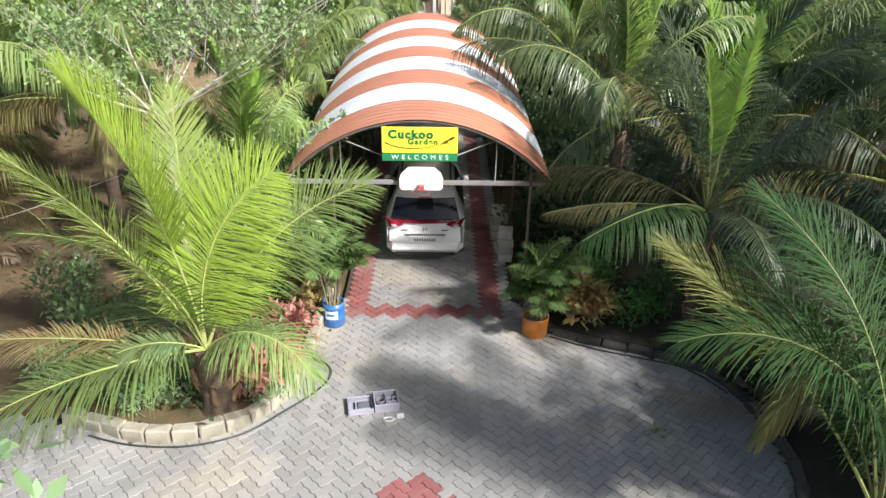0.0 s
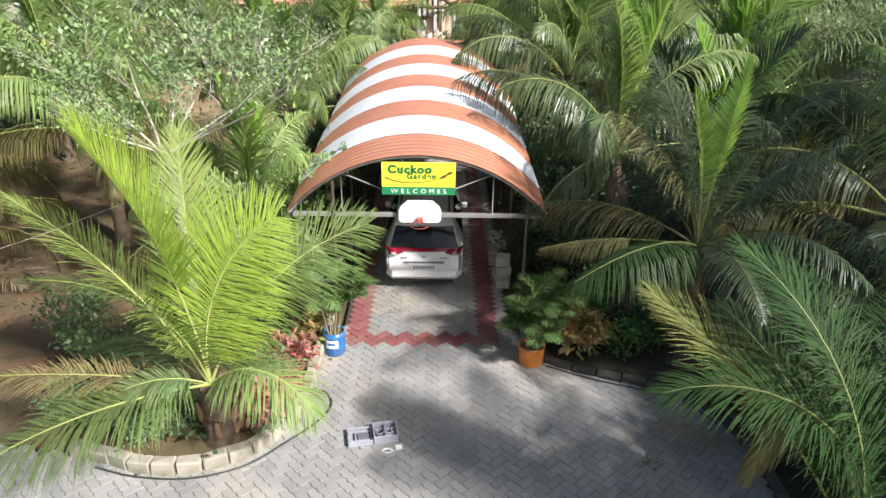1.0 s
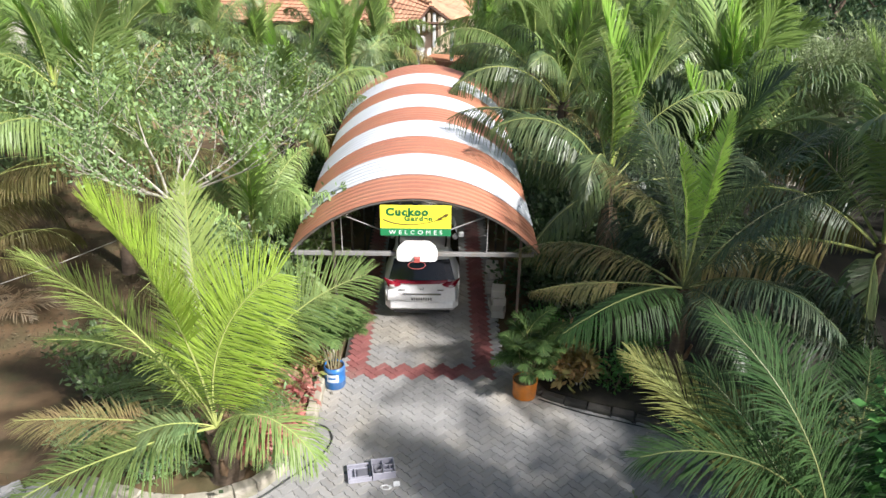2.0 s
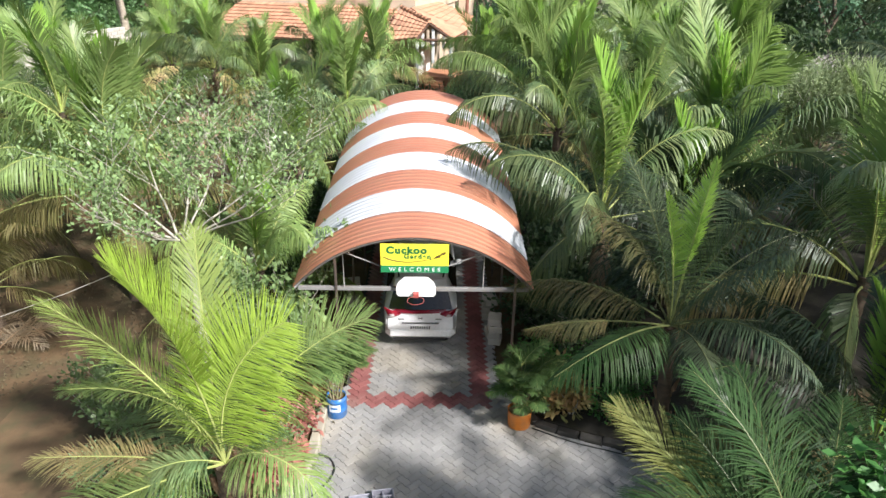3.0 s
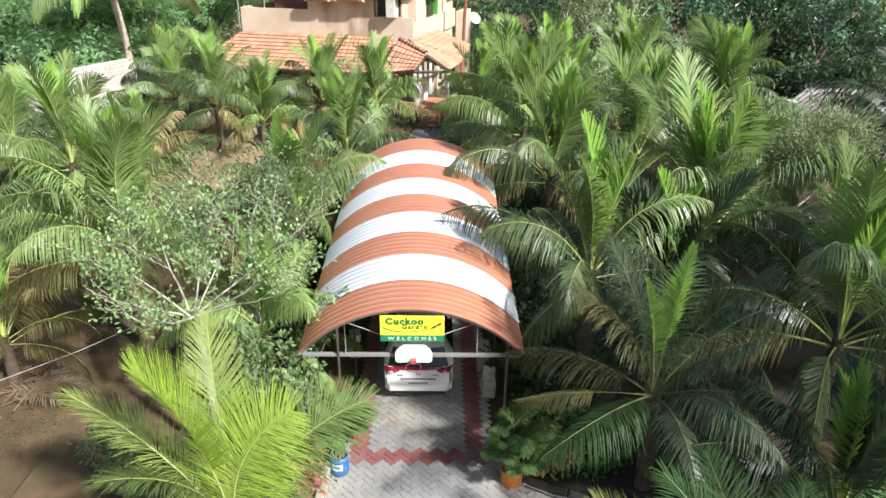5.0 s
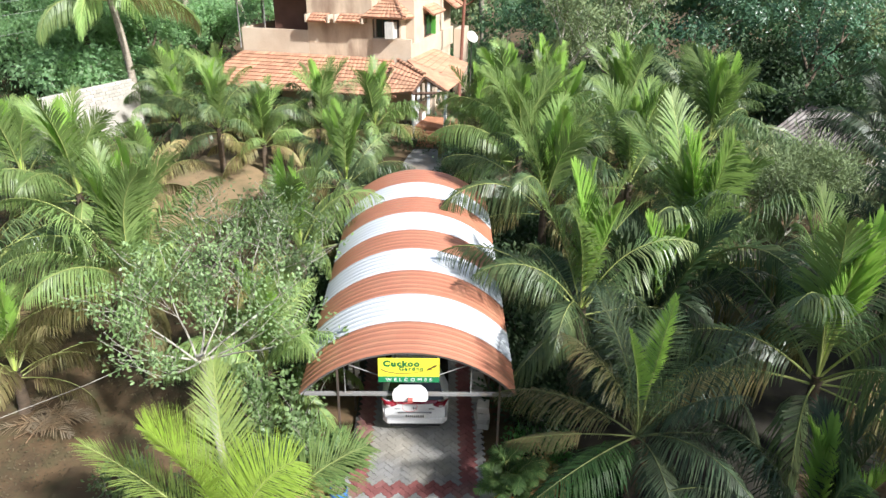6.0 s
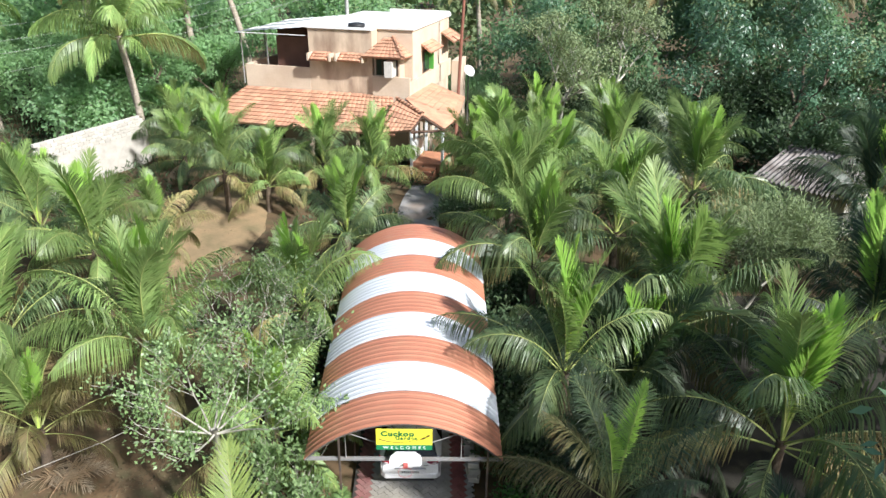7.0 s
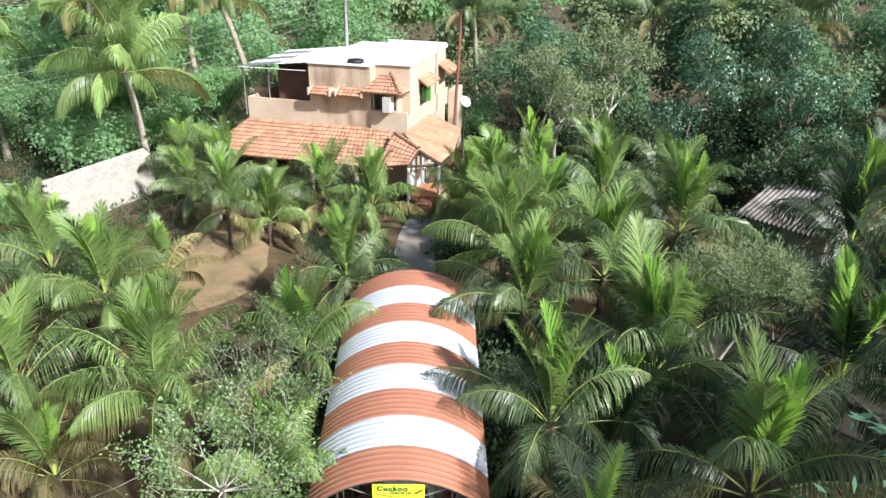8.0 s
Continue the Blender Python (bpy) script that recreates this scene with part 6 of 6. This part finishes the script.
    tiled_slope("porch_roof", (foot_r, (3.1, -0.704, 4.5), (0.1, -1.95, 5.76), apex), 7, 9, M_TILE_PALE, house)
    ridge_tiles("ridge", (1.62, -3.42, 5.28), (-0.35, -2.25, 5.82), 9, M_TILE, house)
    for p, q in ((apex, foot_l), (apex, foot_r), (foot_l, foot_r)):
        part("gable_beam", tubes_mesh("gable_beam", [([Vector(p) - Vector((0, 0.05, 0.08)), Vector(q) - Vector((0, 0.05, 0.08))], 0.08)], M_TIMBER, 4), None, house)
    for k in range(6):
        s = (k + 0.5) / 6
        x, y = 1.05 + 1.6 * s, -3.55 + 0.62 * s
        top = 4.15 + 0.75 * (1 - abs(s - 0.36) / 0.64)
        part("slat", box_bm((x, y, 3.0 if k in (2, 3) else 3.8, x + 0.16, y + 0.04, top), bevel=0.006), M_WHITE if k % 2 == 0 else M_PLASTER, house, "pale upright gable slat")
    for x, y in ((0.95, -3.5), (2.72, -2.95)):
        part("porch_post", box_bm((x - 0.08, y - 0.08, g + 0.3, x + 0.08, y + 0.08, 4.15), bevel=0.02), M_WHITE, house, "white porch post")
    part("porch_wall", box_bm((0.9, -3.4, g + 0.3, 1.05, -1.2, 3.5), bevel=0.02), M_WHITE, house)
    part("porch_floor", box_bm((0.85, -3.45, g - 0.2, 3.0, -0.96, 2.3), bevel=0.03), M_TERRACOTTA, house, "terracotta porch floor")
    for k in range(4):
        part("step", box_bm((1.5, -3.80 - 0.34 * k, g + 0.2, 2.5, -3.46 - 0.34 * k, 2.12 - 0.18 * k), bevel=0.015), M_TERRACOTTA, house, "terracotta step")
    # recess under the front eave
    for x in (-11.5, -8.4, -5.4, -2.4):
        part("veranda_post", box_bm((x, -4.0, g - 0.2, x + 0.2, -3.8, 4.1), bevel=0.02), M_PLASTER, house)
    for x in (-9.8, -6.6, -3.6):
        w = part("window", box_bm((x, -0.99, 2.3, x + 1.2, -0.955, 3.7), bevel=0.005), M_TIMBER, house, "dark veranda window")
        part("pane", box_bm((x + 0.08, -1.0, 2.4, x + 0.57, -0.992, 3.6), (x + 0.63, -1.0, 2.4, x + 1.12, -0.992, 3.6), bevel=0), M_GLASS_DARK, w)
    # annex behind the corner
    part("annex", box_bm((0.2, 9.2, g, 0.8, 11.5, 6.3), bevel=0.02), M_PLASTER, house)


build_house()

dish = thing("satellite_dish", "white satellite dish on a short mast", "dish", Matrix.Translation((2.45, 47.2, 4.4)))
bowl = part("bowl", lathe([(0.02, 0.0), (0.2, 0.03), (0.36, 0.09), (0.42, 0.14), (0.41, 0.145), (0.2, 0.045), (0.02, 0.015)], M_WHITE, "bowl"), None, dish)
bowl.matrix_local = pose(0, 0, 1.75, 55, 0, 35)
part("mast", tubes_mesh("mast", [([Vector((0, 0.1, -3.2)), Vector((0, 0.1, 1.75))], 0.035)], M_STEEL, 8), None, dish)
part("feed_arm", tubes_mesh("feed_arm", [([Vector((0, 0, 1.7)), Vector((0.2, -0.4, 1.95))], 0.012)], M_STEEL, 6), None, dish)

mast = thing("rusty_pole", "tall rusty steel pole beside the house", "pole", Matrix.Translation((1.75, 46.6, 1.3)))
part("pole", tubes_mesh("pole", [([Vector((-0.1, 0, 0)), Vector((0.05, 0, 5)), Vector((0.25, 0, 9.8)), Vector((0.2, 0, 11.2))], [0.12, 0.11, 0.10, 0.09])], M_RUST, 8), None, mast)
part("crossarm", tubes_mesh("crossarm", [([Vector((-0.5, 0, 7.3)), Vector((0.12, 0, 6.9)), Vector((0.75, 0, 7.3))], 0.04)], M_RUST, 6), None, mast)

pole = thing("power_pole", "pale concrete power pole behind the house", "pole", Matrix.Translation((-7.2, 58.0, 1.3)))
part("shaft", tubes_mesh("shaft", [([Vector((0, 0, 0)), Vector((0, 0, 13.0))], [0.20, 0.14])], M_CONCRETE, 8), None, pole)
part("crossarm", box_bm((-0.9, -0.05, 11.2, 0.9, 0.05, 11.32), bevel=0.01), M_STEEL, pole)
for i, (z0, dx, z1, x1) in enumerate(((12.6, -0.8, 8.6, -34.0), (12.4, 0.0, 7.6, -33.4), (11.9, 0.8, 6.6, -34.6), (11.0, 0.0, 5.4, -34.0))):
    a, b = Vector((-7.2 + dx, 58.0, z0)), Vector((x1, 40.0, z1))
    pts = [a.lerp(b, k / 16) - Vector((0, 0, 0.7 * math.sin(math.pi * k / 16))) for k in range(17)]
    tagged(part("power_line", tubes_mesh("power_line", [(pts, 0.009)], M_WIRE, 5)), "thin sagging overhead power line", "cable", "overhead power lines")

# ---- block wall at the garden's edge ----
wall = thing("garden_block_wall", "unplastered pale concrete block wall with a stepped top", "wall", pose(-20.9, 33.6, 0.9, 0, 0, 66), kind="structure")
part("plaster_coat", box_bm((0.0, -0.09, 0.0, 7.6, 0.09, 2.6), bevel=0.01), M_BLOCK, wall, "rough rendered lower wall")
block = box_bm((0.0, -0.10, 0.0, 0.39, 0.10, 0.19), bevel=0.012)
block_me = bpy.data.meshes.new("block")
block.to_mesh(block_me)
block.free()
block_me.materials.append(M_BLOCK)
rngw = random.Random(8)
for row in range(5):
    for k in range(19 - (1 if row == 4 else 0)):
        x = k * 0.4 + (0.2 if row % 2 else 0.0)
        if x > 7.3:
            continue
        b = part("block", block_me, None, wall)
        b.matrix_local = pose(x, rngw.uniform(-0.012, 0.012), 2.604 + row * 0.2, 0, 0, rngw.uniform(-0.8, 0.8))

# ---- hut with a corrugated roof ----
hut = thing("garden_hut", "low garden hut with a weathered corrugated cement roof", "hut", pose(20.0, 32.4, 1.15, 0, 0, -49))
part("wall", box_bm((-2.0, -1.7, 0.0, 2.2, 2.0, 2.2), bevel=0.02), M_BLOCK, hut)
for half in (0, 1):
    vs, fs = [], []
    for k in range(81):
        x = -2.5 + 2.5 * half + 2.48 * k / 80
        z = 0.06 * math.sin(2 * math.pi * k / 8)
        vs += [(x, -2.1, 2.25 + z), (x, 2.3, 3.25 + z), (x, -2.1, 2.235 + z), (x, 2.3, 3.235 + z)]
    for k in range(80):
        o = 4 * k
        fs += [(o, o + 4, o + 5, o + 1), (o + 3, o + 7, o + 6, o + 2), (o, o + 2, o + 6, o + 4), (o + 1, o + 5, o + 7, o + 3)]
    part("roof_sheet", mesh_of("roof_sheet", vs, fs, M_ASBESTOS, smooth=True), None, hut)
part("gable_fill", box_bm((-1.9, 1.9, 2.204, 2.1, 2.0, 3.0), bevel=0.01), M_BLOCK, hut)


# ---- banana plants by the house ----
def banana(x, y, size, seed):
    rng = random.Random(seed)
    ob = thing("banana_plant", "banana plant with broad upright pale green leaves", "plant", Matrix.Translation((x, y, rise(x, y) - 0.1)), "banana plants by the house")
    part("stem", trunk_mesh("stem", 1.6 * size, 0.14, 0.09, (0, 0), seed, M_BANANA, False), None, ob)
    for i in range(8):
        az, el, droop, length, wide = i * 2.4 + rng.uniform(-0.3, 0.3), rng.uniform(50, 84), rng.uniform(20, 75), size * rng.uniform(1.7, 2.3), size * 0.30
        p, vs, fs, n = Vector((0, 0, 1.5 * size)), [], [], 12
        for k in range(n + 1):
            s = k / n
            w = wide * math.sin(math.pi * min(1, 0.08 + s * 0.9)) ** 0.6 if k < n else 0.02
            e = radians(el - droop * s ** 1.5)
            d = Vector((math.cos(az) * math.cos(e), math.sin(az) * math.cos(e), math.sin(e)))
            side = Vector((-math.sin(az), math.cos(az), 0))
            lift = side.cross(d) * -w * 0.35
            vs += [p - side * w + lift, p, p + side * w + lift]
            p = p + d * length / n
        for k in range(n):
            o = 3 * k
            fs += [(o, o + 1, o + 4, o + 3), (o + 1, o + 2, o + 5, o + 4)]
        part("leaf", mesh_of("leaf", vs, fs, M_BANANA, smooth=True), None, ob)


for i, (bx, by, bs) in enumerate(((4.0, 43.6, 1.0), (5.8, 43.0, 1.1), (6.8, 44.2, 0.9))):
    banana(bx, by, bs, 31 + i)

# ---- path from the shelter to the house ----
vs, fs = [], []
line = smooth_line([(-0.5, 26.0), (-0.6, 29.0), (-0.7, 32.0), (-0.5, 34.5), (0.0, 36.6)], 0.5)
for p in line:
    vs += [(p.x - 1.1, p.y, rise(p.x, p.y) + 0.03), (p.x + 1.1, p.y, rise(p.x, p.y) + 0.03), (p.x - 1.1, p.y, rise(p.x, p.y) - 0.2), (p.x + 1.1, p.y, rise(p.x, p.y) - 0.2)]
for k in range(len(line) - 1):
    o = 4 * k
    fs += [(o, o + 1, o + 5, o + 4), (o + 1, o + 3, o + 7, o + 5), (o + 2, o, o + 4, o + 6)]
tagged(part("path", mesh_of("path", vs, fs, M_PATH)), "worn grey path leading up to the house", "path", kind="structure")


# ---- pavers ----
def paver_outline(w, gap):
    """The wavy outline of an interlocking paver, two by one units."""
    pts = []
    edges = [((0, 0), (1, 0)), ((1, 0), (2, 0)), ((2, 0), (2, 1)), ((2, 1), (1, 1)), ((1, 1), (0, 1)), ((0, 1), (0, 0))]
    for (x0, y0), (x1, y1) in edges:
        flip = (x1 < x0) or (y1 < y0)
        ax, ay = (x1, y1) if flip else (x0, y0)
        bx, by = (x0, y0) if flip else (x1, y1)
        steps = []
        for s, o in ((0.0, 0.0), (0.27, 0.085), (0.73, -0.085)):
            steps.append((ax + (bx - ax) * s - (by - ay) * o, ay + (by - ay) * s + (bx - ax) * o))
        steps.append((bx, by))
        if flip:
            steps.reverse()
        pts += steps[:-1]
    cx, cy = 1.0, 0.5
    return [((x - cx) * w * (1 - gap / (2 * w)), (y - cy) * w * (1 - gap / w)) for x, y in pts]


UNIT = 0.15
TOP, LOW = paver_outline(UNIT, 0.016), paver_outline(UNIT, 0.006)


def paver_geometry(tx=0.0, ty=0.0, turn=0.0, z=0.0, tilt=(0.0, 0.0)):
    c, s = math.cos(turn), math.sin(turn)
    n = len(TOP)
    vs = [(tx + c * x - s * y, ty + s * x + c * y, z + tilt[0] * x + tilt[1] * y) for x, y in TOP]
    vs += [(tx + c * x - s * y, ty + s * x + c * y, z - 0.010) for x, y in LOW]
    vs += [(tx + c * x - s * y, ty + s * x + c * y, z - 0.06) for x, y in LOW]
    fs = [tuple(range(n))]
    for ring in (0, n):
        for i in range(n):
            j = (i + 1) % n
            fs.append((ring + n + i, ring + n + j, ring + j, ring + i))
    return vs, fs


def lay_pavers():
    rng = random.Random(12)
    single = {False: mesh_of("paver", *paver_geometry(), M_PAVER), True: mesh_of("paver", *paver_geometry(), M_PAVER_RED)}
    rest = {False: ([], []), True: ([], [])}
    quarter = math.pi / 4
    c, s = math.cos(quarter), math.sin(quarter)
    ox, oy = -0.47, 7.56
    near = []
    for i in range(-110, 140):
        for j in range(-110, 140):
            k = (i - j) % 4
            if k not in (0, 3):
                continue
            u, v = ((i + 1.0, j + 0.5) if k == 0 else (i + 0.5, j + 1.0))
            x = ox + UNIT * (c * u - s * v)
            y = oy + UNIT * (s * u + c * v)
            if not (-9.2 < x < 5.9 and 4.0 < y < 26.2) or not inside_court(x, y):
                continue
            red = (-2.02 < x < -1.62 and 11.85 < y) or (0.76 < x < 1.24 and 11.85 < y) or (-2.02 < x < 1.24 and 11.82 < y < 12.24) or abs(x - ox) + abs(y - oy + 1.5) < 1.5
            turn = quarter + (0 if k == 0 else math.pi / 2)
            near.append((math.hypot(x + 0.3, y - 7.6), x, y, turn, red))
    near.sort()
    for n, (d, x, y, turn, red) in enumerate(near):
        z, tilt = rng.uniform(-0.004, 0.003), (rng.uniform(-0.02, 0.02), rng.uniform(-0.025, 0.025))
        if n < 300:
            ob = part("paver", single[red], None, pavement)
            ob.matrix_local = pose(x, y, z, math.degrees(tilt[0]), math.degrees(tilt[1]), math.degrees(turn))
        else:
            vs, fs = rest[red]
            a, b = paver_geometry(x, y, turn, z, tilt)
            a = [(px, py, pz + rise(px, py)) for px, py, pz in a]
            fs += [tuple(len(vs) + q for q in f) for f in b]
            vs += a
    for red in (False, True):
        ob = part("pavers", mesh_of("pavers", *rest[red], M_PAVER_RED if red else M_PAVER), None, pavement)
        ob["kind"] = "stuff"


lay_pavers()
